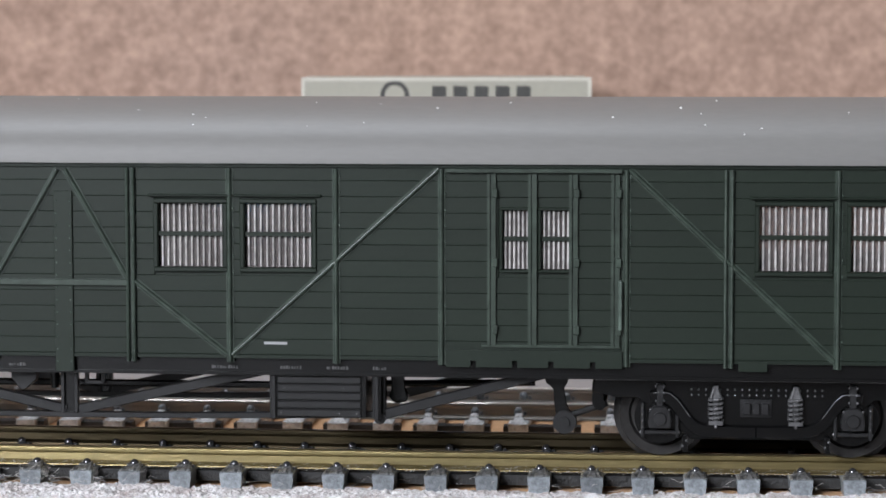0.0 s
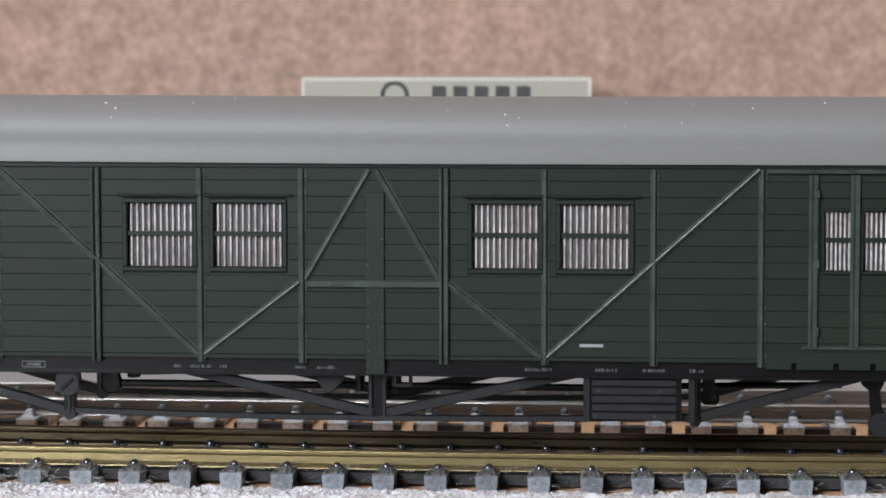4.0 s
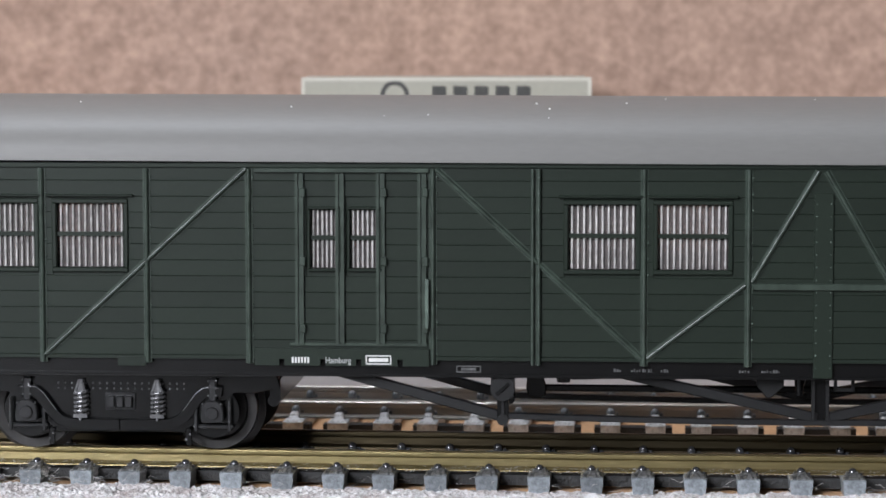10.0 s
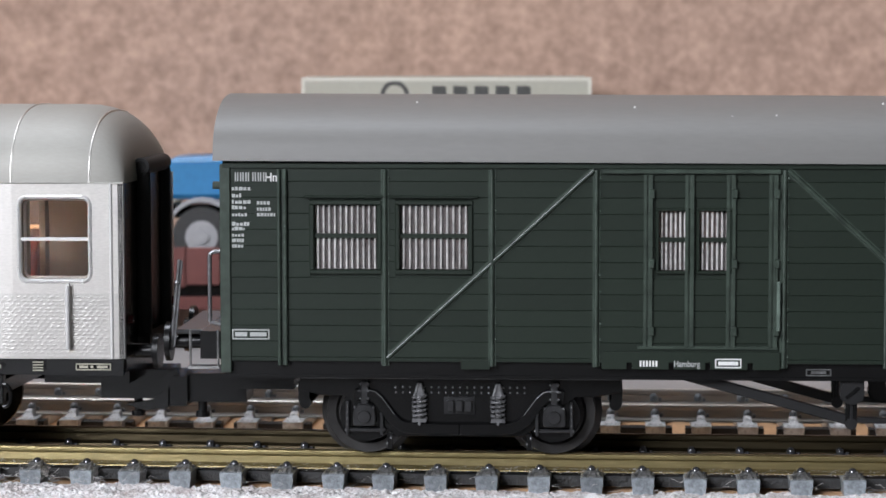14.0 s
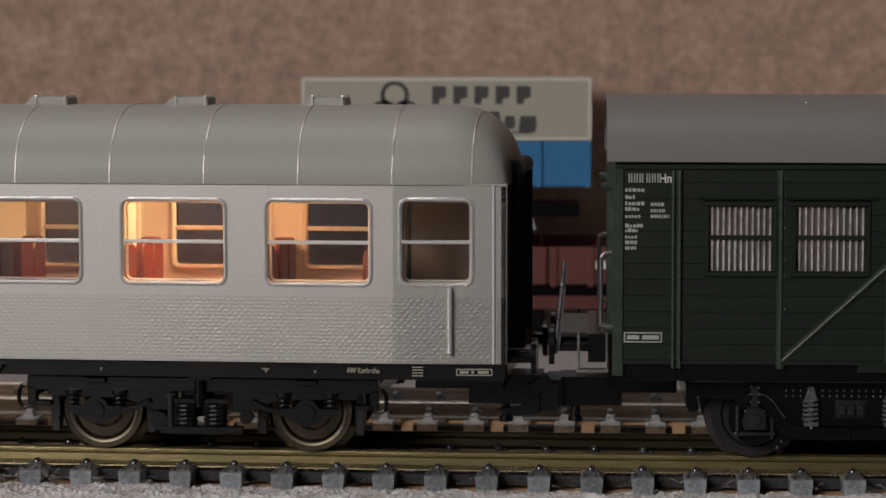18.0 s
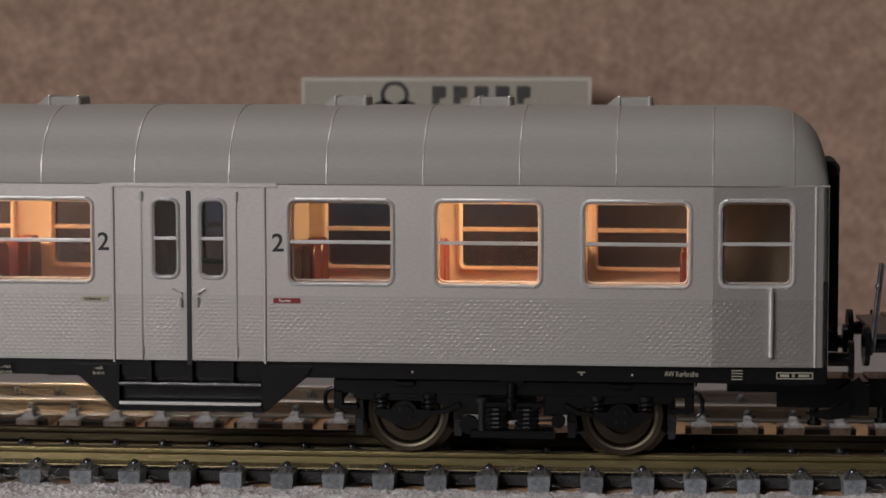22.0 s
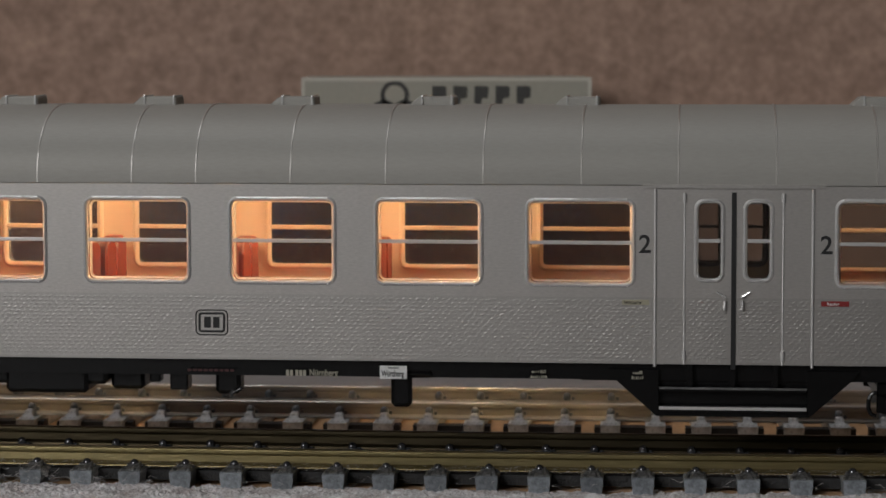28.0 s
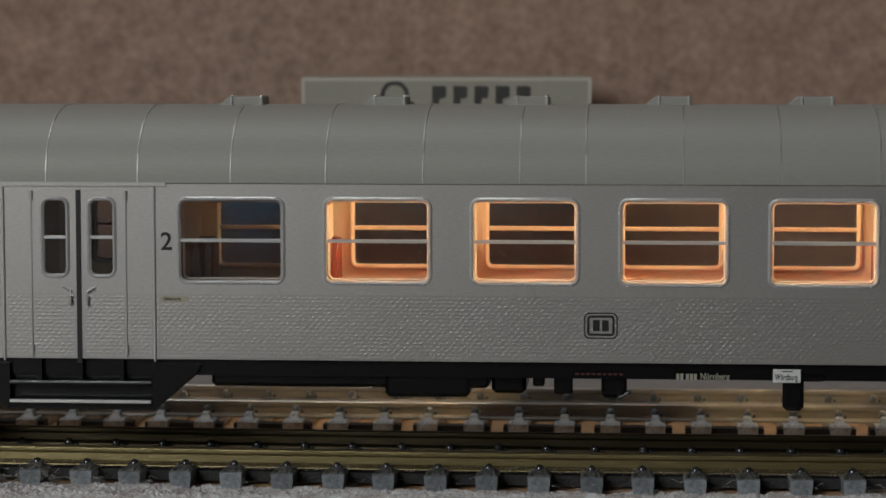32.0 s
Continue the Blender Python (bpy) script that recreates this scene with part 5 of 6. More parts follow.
# the black solebar and what hangs below
for s in (-1, 1):
    y = s * (SW - 0.45)
    part("solebar", box(tmp(), -148.4, 148.4, y - 0.35, y + 0.35, 14.6, SB), M_BLACK, coach_silver)
part("floor_pan", box(tmp(), -147.8, 147.8, -SW + 0.8, SW - 0.8, 15.2, 16.7), M_BLACK, coach_silver)
for name, x0, x1, z0, y0, y1 in (("equipment_case", -50.4, -14.1, 13.0, -14, 6), ("air_tank", -27.6, -16.6, 11.9, -14.5, -8), ("equipment_case", -13.9, -9.4, 12.3, -13, -4),
                                 ("bracket", -8.5, -7.0, 13.4, -14, -12), ("bracket", -5.8, -3.4, 12.4, -14, -11), ("brake_valve", 0.3, 3.6, 12.0, -14.5, -11),
                                 ("sign_bracket", 22.2, 29.0, 14.5, -15.5, -12), ("lever_box", 23.4, 26.1, 10.7, -15.4, -13.8), ("equipment_case", 47.5, 54.0, 14.4, -15, -3),
                                 ("equipment_case", 9.0, 20.0, 14.6, -9, 9)):
    part(name, box(tmp(), x0, x1, y0, y1, z0, 15.6), M_BLACK, coach_silver, bevel=0.5 if name != "bracket" else 0.2)
bm = tmp()
rod(bm, (2.6, -15.2, 12.2), (3.9, -15.2, 12.9), 0.16, 8)
ball(bm, (3.9, -15.2, 12.9), 0.26, 8)
rod(bm, (2.6, -15.2, 12.2), (2.6, -13.8, 12.2), 0.35, 10)
part("valve_lever", bm, M_AXLE, coach_silver)
rod_ob = part("brake_rod", rod(tmp(), (-60, 4, 12.8), (60, 4, 12.8), 0.4, 8), M_BLACK, coach_silver)


def s_bogie(cx):
    b = new("bogie")
    b.parent = coach_silver
    b.location = (cx * MM, 0, 0)
    b.empty_display_size = 0.003
    for s in (-1, 1):
        y0, y1 = (-13.4, -12.0) if s < 0 else (12.0, 13.4)
        bm = tmp()
        box(bm, -23.2, 23.2, y0, y1, 12.4, 14.3)
        for k in (-1, 1):
            box(bm, k * 22.6 - 0.6, k * 22.6 + 0.6, y0, y1, 10.4, 13.0)
            prism(bm, [(k * 20.8, 12.6), (k * 20.3, 11.6), (k * 10.0, 11.6), (k * 7.0, 10.0), (k * 4.0, 9.9), (k * 4.0, 12.6)], y0, y1)
            box(bm, min(k * 20.0, k * 22.6), max(k * 20.0, k * 22.6), y0, y1, 10.3, 11.0)
        f = part("side_frame", bm, M_BOGIE, b, bevel=0.12)
        yo = y0 if s < 0 else y1
        lo, hi = (lambda t: (min(yo, yo + s * t), max(yo, yo + s * t)))(1.0)
        for x in (-13.9, 13.9):
            k = math.copysign(1.0, x)
            bm = tmp()
            rod(bm, (x, yo - s * 1.2, 9.9), (x, yo + s * 0.6, 9.9), 1.75, 20)
            rod(bm, (x, yo + s * 0.6, 9.9), (x, yo + s * 0.95, 9.9), 1.15, 16)
            prism(bm, [(x - 4.2, 10.5), (x + 4.2, 10.5), (x + 3.9, 9.9), (x + 1.4, 8.6), (x - 1.4, 8.6), (x - 3.9, 9.9)], lo + 0.35, hi - 0.25)
            a = part("axle_box", bm, M_BOGIE, f, smooth=True)
            for dx, z in ((-0.6, 9.3), (0.6, 9.3), (-0.6, 10.5), (0.6, 10.5)):
                part("bolt", ball(tmp(), (x + dx, yo + s * 0.97, z), 0.14, 6), M_AXLE, a)
            for q in (-1, 1):
                bm = tmp()
                coil(bm, x + q * 3.1, yo + s * 0.3, 10.5, 12.3, 0.75, 3, 0.2)
                rod(bm, (x + q * 3.1, yo + s * 0.3, 12.1), (x + q * 3.1, yo + s * 0.3, 12.6), 0.95, 14)
                part("coil_spring", bm, M_SPRING, f, smooth=True)
            part("guide_bar", bent(tmp(), [(x - k * 3.4, 10.1), (x - k * 5.4, 10.4), (x - k * 7.2, 11.3)], 0.7, lo + 0.2, hi - 0.2), M_BOGIE, f, bevel=0.1)
            part("top_stop", box(tmp(), x - 1.3, x + 1.3, lo + 0.2, hi, 13.5, 14.2), M_BOGIE, f, bevel=0.1)
        bm = tmp()
        box(bm, -5.4, 5.6, lo, hi, 7.0, 8.1)
        box(bm, -4.0, 3.8, lo + 0.2, hi - 0.1, 10.9, 11.7)
        bolster = part("spring_plank", bm, M_BOGIE, f, bevel=0.12)
        for x in (-2.0, 1.9):
            bm = tmp()
            coil(bm, x, yo + s * 0.4, 8.1, 10.9, 1.35, 5, 0.26)
            part("bolster_spring", bm, M_SPRING, bolster, smooth=True)
        bm = tmp()
        rod(bm, (-0.1, yo + s * 0.9, 10.6), (-0.1, yo + s * 0.9, 14.2), 0.6, 12)
        rod(bm, (-0.1, yo + s * 0.9, 11.6), (-0.1, yo + s * 0.9, 12.3), 0.95, 12)
        box(bm, -1.6, 1.5, lo, hi + 0.2, 14.0, 14.6)
        part("swing_post", bm, M_BOGIE, f, smooth=True)
        bm = tmp()
        rod(bm, (-3.9, yo + s * 0.9, 8.0), (-3.9, yo + s * 0.9, 12.1), 0.42, 12)
        rod(bm, (-3.9, yo + s * 0.9, 11.7), (-3.9, yo + s * 0.9, 12.2), 0.7, 12)
        part("damper", bm, M_AXLE, f, smooth=True)
        bm = tmp()
        rod(bm, (-5.6, yo + s * 0.5, 8.6), (-5.6, yo - s * 0.6, 8.6), 1.2, 14)
        rod(bm, (5.9, yo + s * 0.3, 9.2), (5.9, yo - s * 0.6, 9.2), 0.9, 14)
        part("lever_hub", bm, M_BOGIE, f, smooth=True)
    bm = tmp()
    box(bm, -3, 3, -12, 12, 9, 14.2)
    for x in (-22.5, 22.5):
        box(bm, x - 0.5, x + 0.5, -12.2, 12.2, 11.6, 13.4)
    box(bm, -1.5, 1.5, -4, 4, 14, 16)
    part("cross_beam", bm, M_BOGIE, b)
    for x in (-20.3, -7.4, 7.4, 20.3):
        bm = tmp()
        prism(bm, [(x - 0.45, 6.6), (x + 0.45, 6.6), (x + 0.6, 9.0), (x + 0.4, 11.8), (x - 0.4, 11.8), (x - 0.6, 9.0)], -10.2, -8.2)
        rod(bm, (x, -10.6, 8.2), (x, -8.0, 8.2), 0.5, 10)
        part("brake_shoe", bm, M_AXLE, b)
    for k in (-1, 1):
        bm, last = tmp(), None
        for i in range(9):
            a = radians(-100 + 200 * i / 8)
            q = (k * (23.4 + 0.9 * math.cos(a)), -13.6, 11.6 + 1.5 * math.sin(a))
            if last:
                rod(bm, last, q, 0.28, 8)
            last = q
        part("hose_loop", bm, M_BLACK, b, smooth=True)
    for x in (-13.9, 13.9):
        WHEELS.append((wheelset(b, x, 5.35, False), 5.35, "S"))
    return b


for c in (-S_BOGIE, S_BOGIE):
    s_bogie(c)

# printing
y = -SW - 0.03
for x in (-59.2 + 3.4, 55.9, 78.0, -79.3):
    lettering("class_number", "2", x - (0.7 if x < 60 else 0), 31.0, y, 2.35, M_PRINT, coach_silver, "black class number")
# railway emblem as plain shapes
bm = ring(tmp(), -1.9, 2.4, 19.9, 23.25, 0.7, 0.16, y - 0.05, y + 0.02)
emblem = part("emblem", bm, M_PRINT, coach_silver, "black framed emblem")
bm = ring(tmp(), -1.5, 2.0, 20.28, 22.9, 0.45, 0.3, y - 0.05, y + 0.02)
box(bm, -0.75, 0.12, y - 0.05, y, 20.9, 22.3)
box(bm, 0.42, 1.25, y - 0.05, y, 20.9, 22.3)
part("emblem_mark", bm, M_PRINT, emblem)
for x, m, label in ((78.2, M_RED_PRINT, "small dark red panel with pale print"), (-56.4, M_YELLOW_PRINT, "small pale yellow panel with dark print"), (53.1, M_YELLOW_PRINT, "small pale yellow panel with dark print"), (-81.8, M_RED_PRINT, "small dark red panel with pale print")):
    q = part("side_panel", box(tmp(), x, x + 3.5, y - 0.06, y + 0.02, 24.35, 25.0), m, coach_silver, label)
    if m is M_RED_PRINT:
        lettering("lettering", "Raucher", x + 0.75, 24.5, y - 0.07, 0.38, M_WHITE, q, "pale lettering", 0.85)
    else:
        lettering("lettering", "Nichtraucher", x + 0.3, 24.5, y - 0.07, 0.38, M_PRINT, q, "dark lettering", 0.8)
ys = -SW + 0.08
bars("coach_number", [(9.9 + i * 0.5, 10.28 + i * 0.5, 14.75, 15.5) for i in (0, 1, 2.4, 3.4, 4.4)], ys, M_PALE_PRINT, coach_silver, "pale coach number")
lettering("lettering", "Nürnberg", 12.9, 14.8, ys, 0.85, M_PALE_PRINT, coach_silver, "pale lettering", 0.8)
sign = part("destination_sign", box(tmp(), 22.1, 25.6, ys - 0.3, ys, 14.5, 16.2), M_WHITE, coach_silver, "white destination sign", bevel=0.05)
lettering("lettering", "Würzburg", 22.35, 14.85, ys - 0.33, 0.8, M_PRINT, sign, "dark lettering", 0.62)
bars("small_print", [(23.2, 24.6, 15.88, 16.0)], ys - 0.31, M_PRINT, sign)
lettering("lettering", "AW Karlsruhe", 128.2, 15.55, ys, 0.72, M_PALE_PRINT, coach_silver, "pale lettering", 0.72)
for x, n in ((41.5, 4), (54.4, 3)):
    bars("small_print", [(x + i * 0.27 + 0.15 * k, x + i * 0.27 + 0.15 * k + random.choice((0.1, 0.16, 0.2)), z, z + random.choice((0.26, 0.34, 0.42))) for k, z in enumerate((14.8, 15.45)) for i in range(2 * n - k)], ys, M_PALE_PRINT, coach_silver)
for x in (96, 117.6, 124.0):
    bars("small_print", [(x, x + 0.25, 15.5, 15.8)] + ([(x - 0.4, x + 0.6, 15.85, 16.0)] if x == 117.6 else []), ys, M_PALE_PRINT, coach_silver)
bars("small_print", [(136.6, 138.0, 15.2 + i * 0.36, 15.35 + i * 0.36) for i in range(4)], ys, M_PALE_PRINT, coach_silver)
boxed(142.2, 146.8, 15.3, 16.2, ys, M_PALE_PRINT, coach_silver, ((0.1, 0.35), (0.42, 0.5), (0.6, 0.9)))
bars("small_print", [(-3 + i * 0.7, -2.5 + i * 0.7, 15.2, 15.5) for i in range(9)], ys, M_FAINT_RED, coach_silver)

# inside: cream lining, floor, seats, bulbs
inn = new("interior")
inn.parent = coach_silver
inn.empty_display_size = 0.003
for s in (-1, 1):
    yy = (-SW + 0.85, -SW + 1.5) if s < 0 else (SW - 1.5, SW - 0.85)
    part("lining", grid_wall(tmp(), [-147, 147], [17.5, 40.5], [(a - 0.1, b + 0.1, c - 0.1 - (FAR_DROP if s > 0 else 0), d + 0.1 - (FAR_DROP if s > 0 else 0)) for a, b, c, d in s_holes], *yy), M_CREAM, inn)
part("floor", box(tmp(), -147, 147, -SW + 1.5, SW - 1.5, 19.0, 19.6), M_SEAT, inn)
part("ceiling", box(tmp(), -147, 147, -SW + 1.2, SW - 1.2, 41.2, 41.7), M_CREAM, inn)
for x in (-133.4, 133.4):
    for ya, yb in ((-SW + 1.6, -6.0), (1.5, SW - 1.6)):
        part("partition", box(tmp(), x - 0.4, x + 0.4, ya, yb, 19.5, 41.2), M_DARKIN, inn)
for x, m in ((-77.3, M_CREAM), (77.3, M_CREAM), (-57.0, M_CREAM), (57.0, M_CREAM)):
    part("partition", box(tmp(), x - 0.4, x + 0.4, -SW + 1.6, SW - 1.6, 19.5, 41.2), m, inn)
part("partition", box(tmp(), -38.3, -37.5, -SW + 1.6, 11.5, 19.5, 41.2), M_CREAM, inn)
for x in (96.0, -96.0):
    part("partition", box(tmp(), x - 0.4, x + 0.4, -SW + 1.6, 3.0, 19.5, 41.2), M_CREAM, inn)
for a, b in ((134.2, 146.5), (-146.5, -134.2)):
    part("vestibule_wall", box(tmp(), a, b, 2.0, 2.6, 19.6, 41), M_DARKIN, inn)


def seat_mesh(top, ways=(-1, 1)):
    """Benches with two rounded seat backs, facing one way or, back to back, both ways along x."""
    bm = tmp()
    for y0, y1 in ((-6.2, -0.4), (0.4, 6.2)):
        prism(bm, [(y0, 19.6), (y1, 19.6), (y1, top - 1.6), (y1 - 0.5, top - 0.6), (y1 - 1.6, top), (y0 + 1.6, top), (y0 + 0.5, top - 0.6), (y0, top - 1.6)], -1.2, 1.2, "x")
        for k in ways:
            prism(bm, [(k * 1.0, 22.0), (k * 1.0, 24.4), (k * 5.4, 24.8), (k * 5.9, 24.2), (k * 5.6, 22.4)], y0, y1)
    return finish("seat", bm, M_SEAT, bevel=0.25)


SEAT_NEAR, SEAT_FAR = seat_mesh(31.0), seat_mesh(30.6)
for x in (-37.8, -18.9, 0, 18.95, 38.1, 96.3, 115.2, -96.3, -115.2):
    shared("seat", SEAT_NEAR, inn, pose(x * MM, -7.6 * MM, 0))
    shared("seat", SEAT_FAR, inn, pose(x * MM, 8.4 * MM, 0))
for way, places in ((1, (79.3, -55.2, -131.2)), (-1, (55.2, -79.3, 131.2))):
    near, far = seat_mesh(31.0, (way,)), seat_mesh(30.6, (way,))
    for x in places:
        shared("seat", near, inn, pose(x * MM, -7.6 * MM, 0))
        shared("seat", far, inn, pose(x * MM, 8.4 * MM, 0))
# the bulbs at 13.5 and -3.0 are extra, added only to brighten the inside
for x in (-108.0, -23.5, 13.5, 26.4, 108.0, -3.0):
    bm = tmp()
    rod(bm, (x - 1.2, 7.0, 40.6), (x + 1.2, 7.0, 40.6), 0.45, 8)
    part("bulb", bm, M_LAMP, inn, "small warm glowing bulb", smooth=True)

# the ends of the coach draw in a little
for o in coach_silver.children_recursive:
    if o.type == "MESH" and o.data.users == 1 and not any(p.name.startswith(("bogie", "wheelset", "coupler")) for p in (o, o.parent, o.parent.parent or o)):
        for v in o.data.vertices:
            over = abs(v.co.x) - 0.1342
            if over > 0:
                v.co.y -= math.copysign(min(1.0, abs(v.co.y) / 0.016) * 0.07 * over, v.co.y)

# ---- behind: an open wagon with a blue lorry on it ----
WY = 476.0
wagon = thing("flat_wagon", "oxide red low-sided model wagon loaded with a blue lorry", "railway wagon", pose(-25.5 * MM, (WY + 16) * MM, 0))
part("underframe", box(tmp(), -62, 60, -13, 13, 9.5, 12.5), M_BLACK, wagon)
part("deck", box(tmp(), -62, 60, -15, 15, 12.5, 14.5), M_OXIDE, wagon)
for y in (-16, 15.2):
    for i in range(8):
        x = -62 + i * 15.3
        part("side_board", box(tmp(), x + 0.2, x + 15.1, y, y + 0.8, 12.0, 19.0), M_OXIDE, wagon, bevel=0.1)
        for dx in (0.6, 7.5):
            part("side_rib", box(tmp(), x + dx, x + dx + 1.1, y - 0.5, y + 0.2, 11.6, 19.1), M_OXIDE, wagon)
    part("solebar", box(tmp(), -62, 60, y, y + 0.8, 7.4, 9.8), M_OXIDE, wagon)
for x in (-62.4, 59.6):
    part("end_board", box(tmp(), x, x + 0.8, -15.2, 15.2, 9.0, 20.0), M_OXIDE, wagon)
for x in (-10.5, 20.5, 54.0, -52):
    part("lettering_plate", box(tmp(), x, x + 2.2, -16.62, -16.5, 15.0, 16.4), M_WHITE, wagon, "small white print")
for x in (-42, 40):
    for y in (-8.5, 8.5):
        bm = tmp()
        rod(bm, (x, y - 1.2, 5.0), (x, y + 1.2, 5.0), 5.0, 28)
        part("wheel", bm, M_BLACK, wagon, smooth=True)
    part("axle_guard", box(tmp(), x - 4, x + 4, -14, -12.6, 4.0, 9.8), M_BLACK, wagon, bevel=0.5)
    part("axle_guard", box(tmp(), x - 4, x + 4, 12.6, 14, 4.0, 9.8), M_BLACK, wagon, bevel=0.5)
for s in (-1, 1):
    for y in (-9, 9):
        bm = tmp()
        rod(bm, (-1 + s * 61, y, 10.5), (-1 + s * 66, y, 10.5), 1.0, 10)
        rod(bm, (-1 + s * 65.6, y, 10.5), (-1 + s * 66.4, y, 10.5), 2.4, 16)
        part("buffer", bm, M_BLACK, wagon)

lorry = thing("toy_lorry", "blue toy lorry with cream tarpaulin cover, standing on the red wagon", "lorry", pose(0, (WY + 2.5) * MM, 14.5 * MM))
x0, x1 = -26.4, 27.8
part("tarpaulin", box(tmp(), x0, x1, 0, 26, 24.5, 36.1), M_TARP, lorry, "cream tarpaulin with faded dark advertisement", bevel=0.25)
for b in ((x0, x1, 35.5, 36.2), (x0, x1, 24.4, 25.0), (x0 - 0.05, x0 + 0.6, 25.0, 35.5), (x1 - 0.6, x1 + 0.05, 25.0, 35.5)):
    part("tarpaulin_edge", box(tmp(), b[0], b[1], -0.12, 0.3, b[2], b[3]), M_TARP_EDGE, lorry)
part("dropside", box(tmp(), x0, x1 + 0.2, -0.1, 26.1, 15.6, 24.3), M_BLUE, lorry, bevel=0.3)
for x in (-26.2, -14.5, -3.6, 1.2, 10.0, 18.0, 27.2):
    part("side_stake", box(tmp(), x - 0.55, x + 0.55, -0.75, 0.2, 15.6, 24.3), M_BLUE, lorry, bevel=0.12)
bm = tmp()
prism(bm, [(-37.4, 8.0), (-37.6, 21.0), (-36.2, 29.3), (-35.0, 30.2), (-28.4, 30.2), (-27.6, 29.0), (-27.6, 8.0)], 1.5, 24.5)
part("cab", bm, M_BLUE, lorry, bevel=0.5)
part("cab_window", prism(tmp(), [(-35.9, 21.6), (-35.0, 28.2), (-29.0, 28.2), (-29.0, 21.6)], 1.2, 1.6), M_TARP_EDGE, lorry, "pale cab window")
bm = tmp()
prism(bm, [(-53.4, 13.0), (-53.6, 19.0), (-52.0, 20.9), (-37.0, 21.4), (-37.0, 13.0)], 6.5, 19.5)
part("bonnet", bm, M_BLUE, lorry, bevel=0.9)
part("bumper", box(tmp(), -54.2, -52.6, 1.5, 24.5, 8.6, 11.2), M_BLACK, lorry, bevel=0.3)
for y in (4.0, 22.0):
    part("headlamp", rod(tmp(), (-54.0, y, 12.6), (-51.5, y, 12.6), 1.4, 16), M_TARP_EDGE, lorry, "pale headlamp")
part("chassis", box(tmp(), -52, 26, 6, 20, 9.5, 12.0), M_BLACK, lorry)
part("fuel_tank", box(tmp(), -24, -14, 1.5, 7, 7.2, 12.5), M_BLACK, lorry, bevel=0.8)
part("tool_box", box(tmp(), -8, 0, 2.0, 7, 8.5, 13.5), M_GREY_PLASTIC, lorry, bevel=0.4)
for x in (-45.5, 10.5):
    for y in (1.2, 21.2):
        w = new("wheel")
        w.parent = lorry
        w.location = (x * MM, y * MM, 6.2 * MM)
        w.empty_display_size = 0.003
        bm = tmp()
        rod(bm, (0, 0.2, 0), (0, 3.6, 0), 5.6, 32)
        bmesh.ops.bevel(bm, geom=[e for e in bm.edges if abs(e.verts[0].co.y - e.verts[1].co.y) < 1e-6], offset=0.5 * MM, segments=2, affect="EDGES")
        part("tyre", bm, M_TYRE, w, smooth=True)
        bm = tmp()
        rod(bm, (0, -0.1, 0), (0, 1.0, 0), 3.1, 24)
        rod(bm, (0, -0.6, 0), (0, 0.4, 0), 1.3, 16)
        part("rim", bm, M_GREY_PLASTIC, w, "light grey rim", smooth=True)
    bm = tmp()
    pts = [(x + 7.2 * math.cos(a), 6.4 + 7.2 * math.sin(a)) for a in (radians(d) for d in range(10, 171, 16))]
    pts += [(x + 6.5 * math.cos(a), 6.4 + 6.5 * math.sin(a)) for a in (radians(d) for d in range(170, 9, -16))]
    prism(bm, pts, 0.8, 5.2)
    part("mudguard", bm, M_GREY_PLASTIC, lorry, "light grey mudguard")
# the advertisement as plain shapes: three rings, two rows of bars
bm = tmp()
for cx, cz, rr in ((-9.0, 32.9, 2.7), (-11.0, 29.3, 2.7), (-7.0, 29.3, 2.7)):
    n = 28
    rings = [[bm.verts.new(((cx + q * math.cos(2 * math.pi * i / n)) * MM, yy * MM, (cz + q * math.sin(2 * math.pi * i / n)) * MM)) for i in range(n)] for q, yy in ((rr - 0.85, -0.05), (rr, -0.05), (rr, 0.1), (rr - 0.85, 0.1))]
    for k in range(4):
        a, b = rings[k], rings[(k + 1) % 4]
        for i in range(n):
            bm.faces.new((a[i], a[(i + 1) % n], b[(i + 1) % n], b[i]))
part("emblem", bm, M_FADED, lorry, "dark emblem of three rings")
for i in range(5):
    part("print_mark", prism(tmp(), [(-2.0 + i * 3.95, 31.2), (-0.7 + i * 3.95, 31.2), (-0.6 + i * 3.95, 32.2), (0.6 + i * 3.95, 32.4), (0.7 + i * 3.95, 34.3), (0.3 + i * 3.95, 34.6), (-2.0 + i * 3.95, 34.6)], -0.09, -0.03), M_FADED, lorry, "dark heavy printed mark")
for a, b, c, d in ((-2.2, -0.5, 29.6, 30.1), (-0.8, 2.9, 26.8, 30.0), (3.5, 7.0, 26.8, 29.0), (7.6, 10.8, 26.8, 29.8), (11.4, 13.6, 26.6, 29.0), (14.2, 17.6, 26.0, 29.0), (0.5, 17.0, 25.7, 26.0)):
    part("print_mark", prism(tmp(), [(a, c), (b - 0.3, c), (b, c + (d - c) * 0.4), (b - 0.2, d), (a + 0.3, d)], -0.09, -0.03), M_FADED, lorry, "dark slanted printed mark")


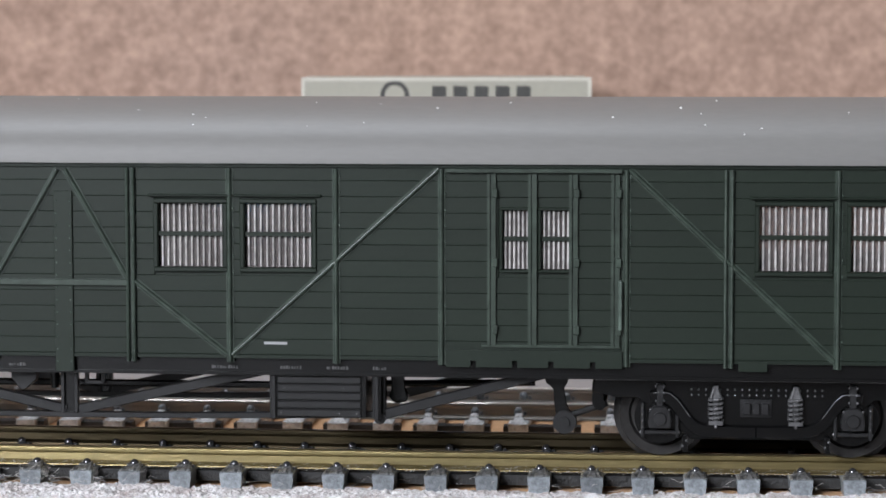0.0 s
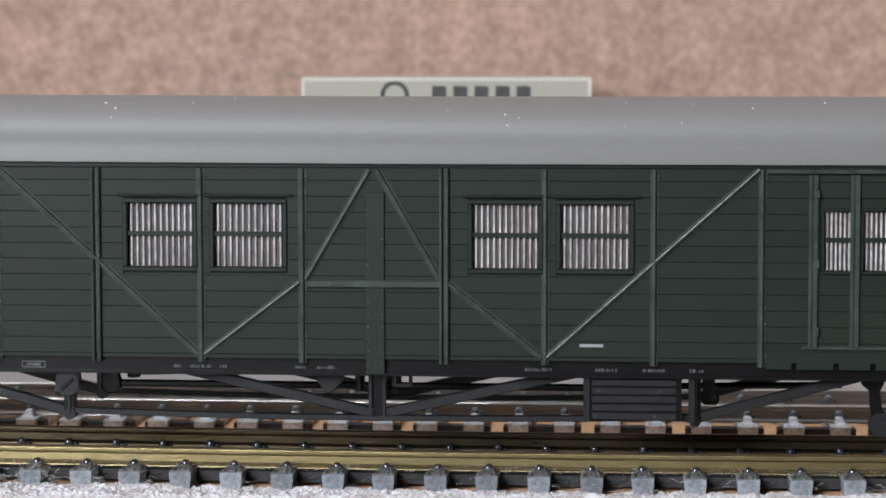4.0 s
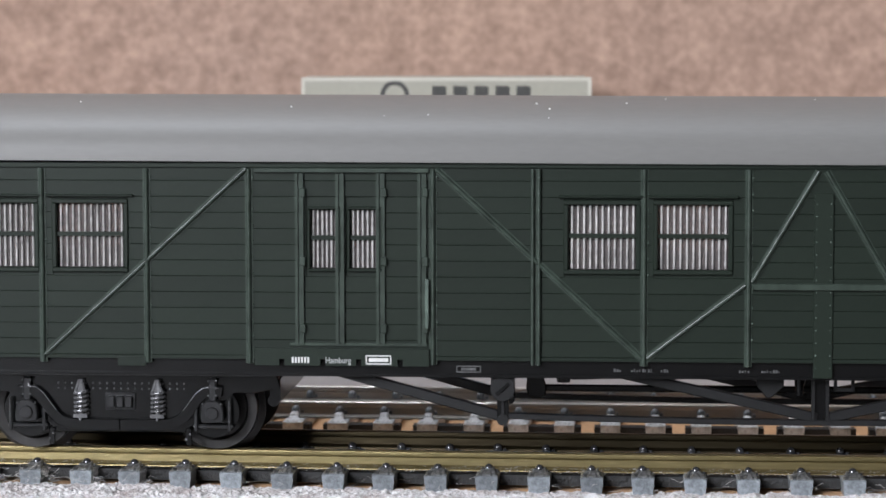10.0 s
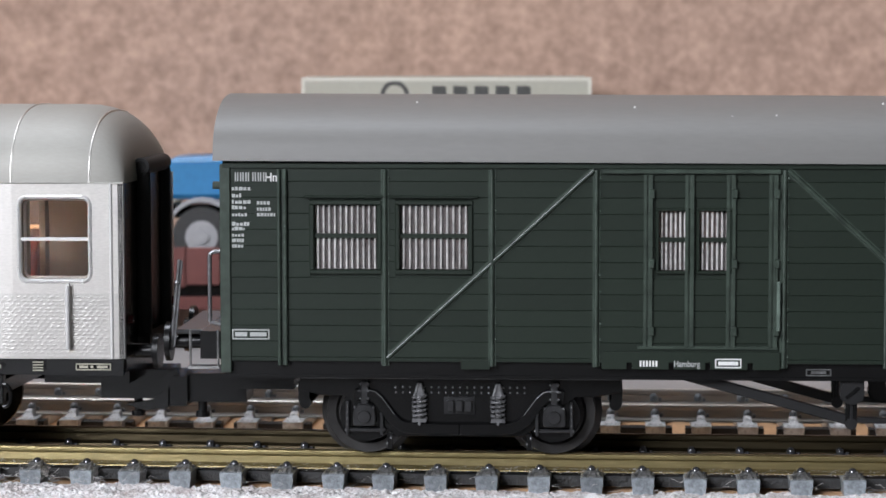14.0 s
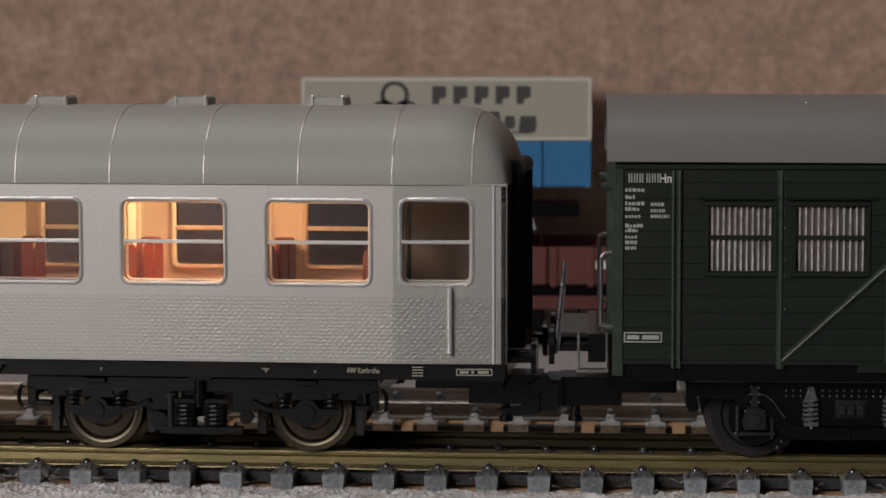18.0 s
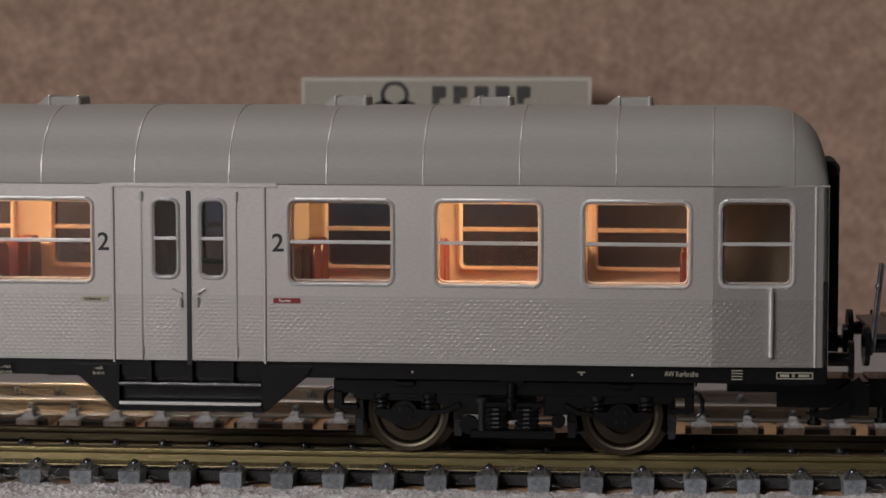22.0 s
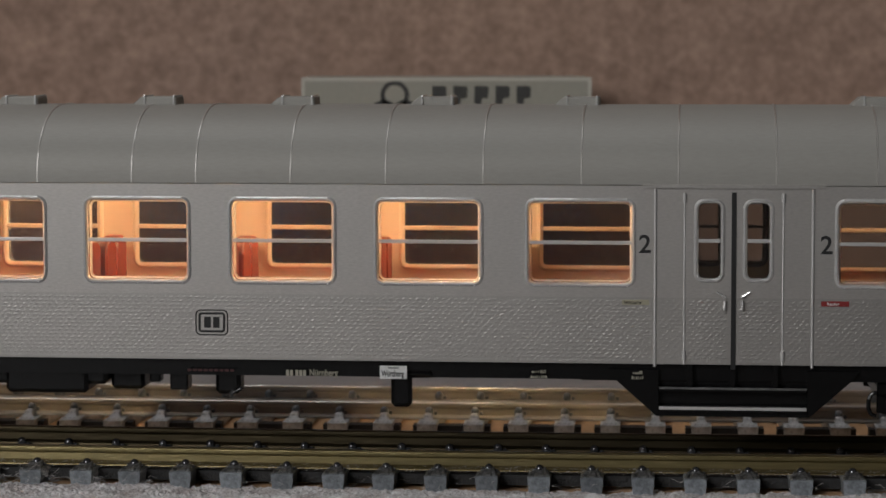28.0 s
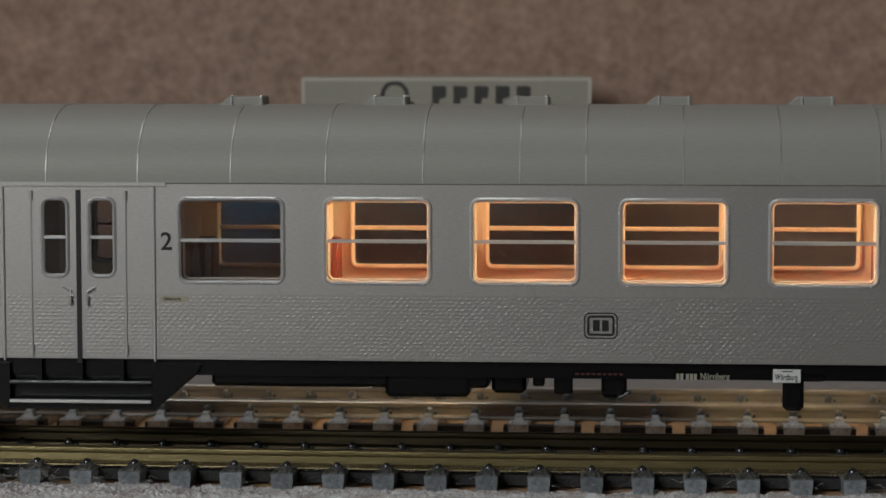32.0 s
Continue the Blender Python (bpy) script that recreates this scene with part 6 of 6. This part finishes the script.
# ---- what moves: places along the track every half second ----
GREEN_AT = (-47.51, -42.85, -37.79, -32.4, -27.52, -22.66, -18.29, -12.53, -7.23, -2.38, 2.32, 7.14, 12.1, 17.03, 21.56, 25.33, 30.41, 35.33, 40.12, 44.38, 49.3,
            54.74, 59.93, 64.82, 69.36, 75.81, 81.75, 87.67, 93.5, 99.21, 105.15, 111.7, 118.89, 125, 130.94, 136.71, 143.3, 149.46, 155.67, 161.5, 167.62, 173.47,
            178.52, 181.96, 183.5, 186.89, 191.66, 195.53, 201.56, 207.48, 213.55, 219.76, 226.08, 232.48, 238.94, 247.94, 252.82, 257.21, 263.48, 269.66, 275.79,
            282.22, 288.92, 295.18, 302.68)
SILVER_AT = (-329.26, -324.65, -319.56, -314.17, -309.3, -304.4, -300.14, -294.35, -289.04, -284.17, -279.45, -274.6, -269.59, -264.67, -260.11, -256.37, -251.31,
            -246.38, -241.61, -237.35, -232.45, -226.99, -221.86, -216.92, -212.38, -205.92, -200.05, -194.14, -188.41, -182.81, -176.95, -170.46, -163.29, -157.16,
            -151.16, -145.36, -138.67, -132.44, -126.19, -120.34, -114.13, -108.28, -103.23, -99.79, -98.25, -94.86, -90.09, -86.22, -80.19, -74.27, -68.19, -61.98,
            -55.66, -49.26, -42.8, -33.8, -28.91, -24.51, -18.23, -12.04, -5.89, 0.55, 7.26, 13.53, 21.04)


def times(table):
    rows = [(i * 0.5, u) for i, u in enumerate(table)]
    at = dict(rows)
    rows += [(27.4, at[27.0] + 4.6), (27.6, at[28.0] - 0.6)]
    return sorted(rows)


def motions():
    for ob, table, half in ((coach_green, GREEN_AT, 89.75), (coach_silver, SILVER_AT, 108.7)):
        rows = []
        for t, u in times(table):
            x, y, a = NEAR.car(u, half)
            rows.append((t, pose(x * MM, y * MM, 0, 0, 0, math.degrees(a))))
        walk(ob, rows)
    for w, r, which in WHEELS:
        place = w.location.copy()
        walk(w, [(t, Matrix.Translation(place) @ pose(0, 0, 0, 0, math.degrees(u / r))) for t, u in times(GREEN_AT if which == "G" else SILVER_AT)])


motions()
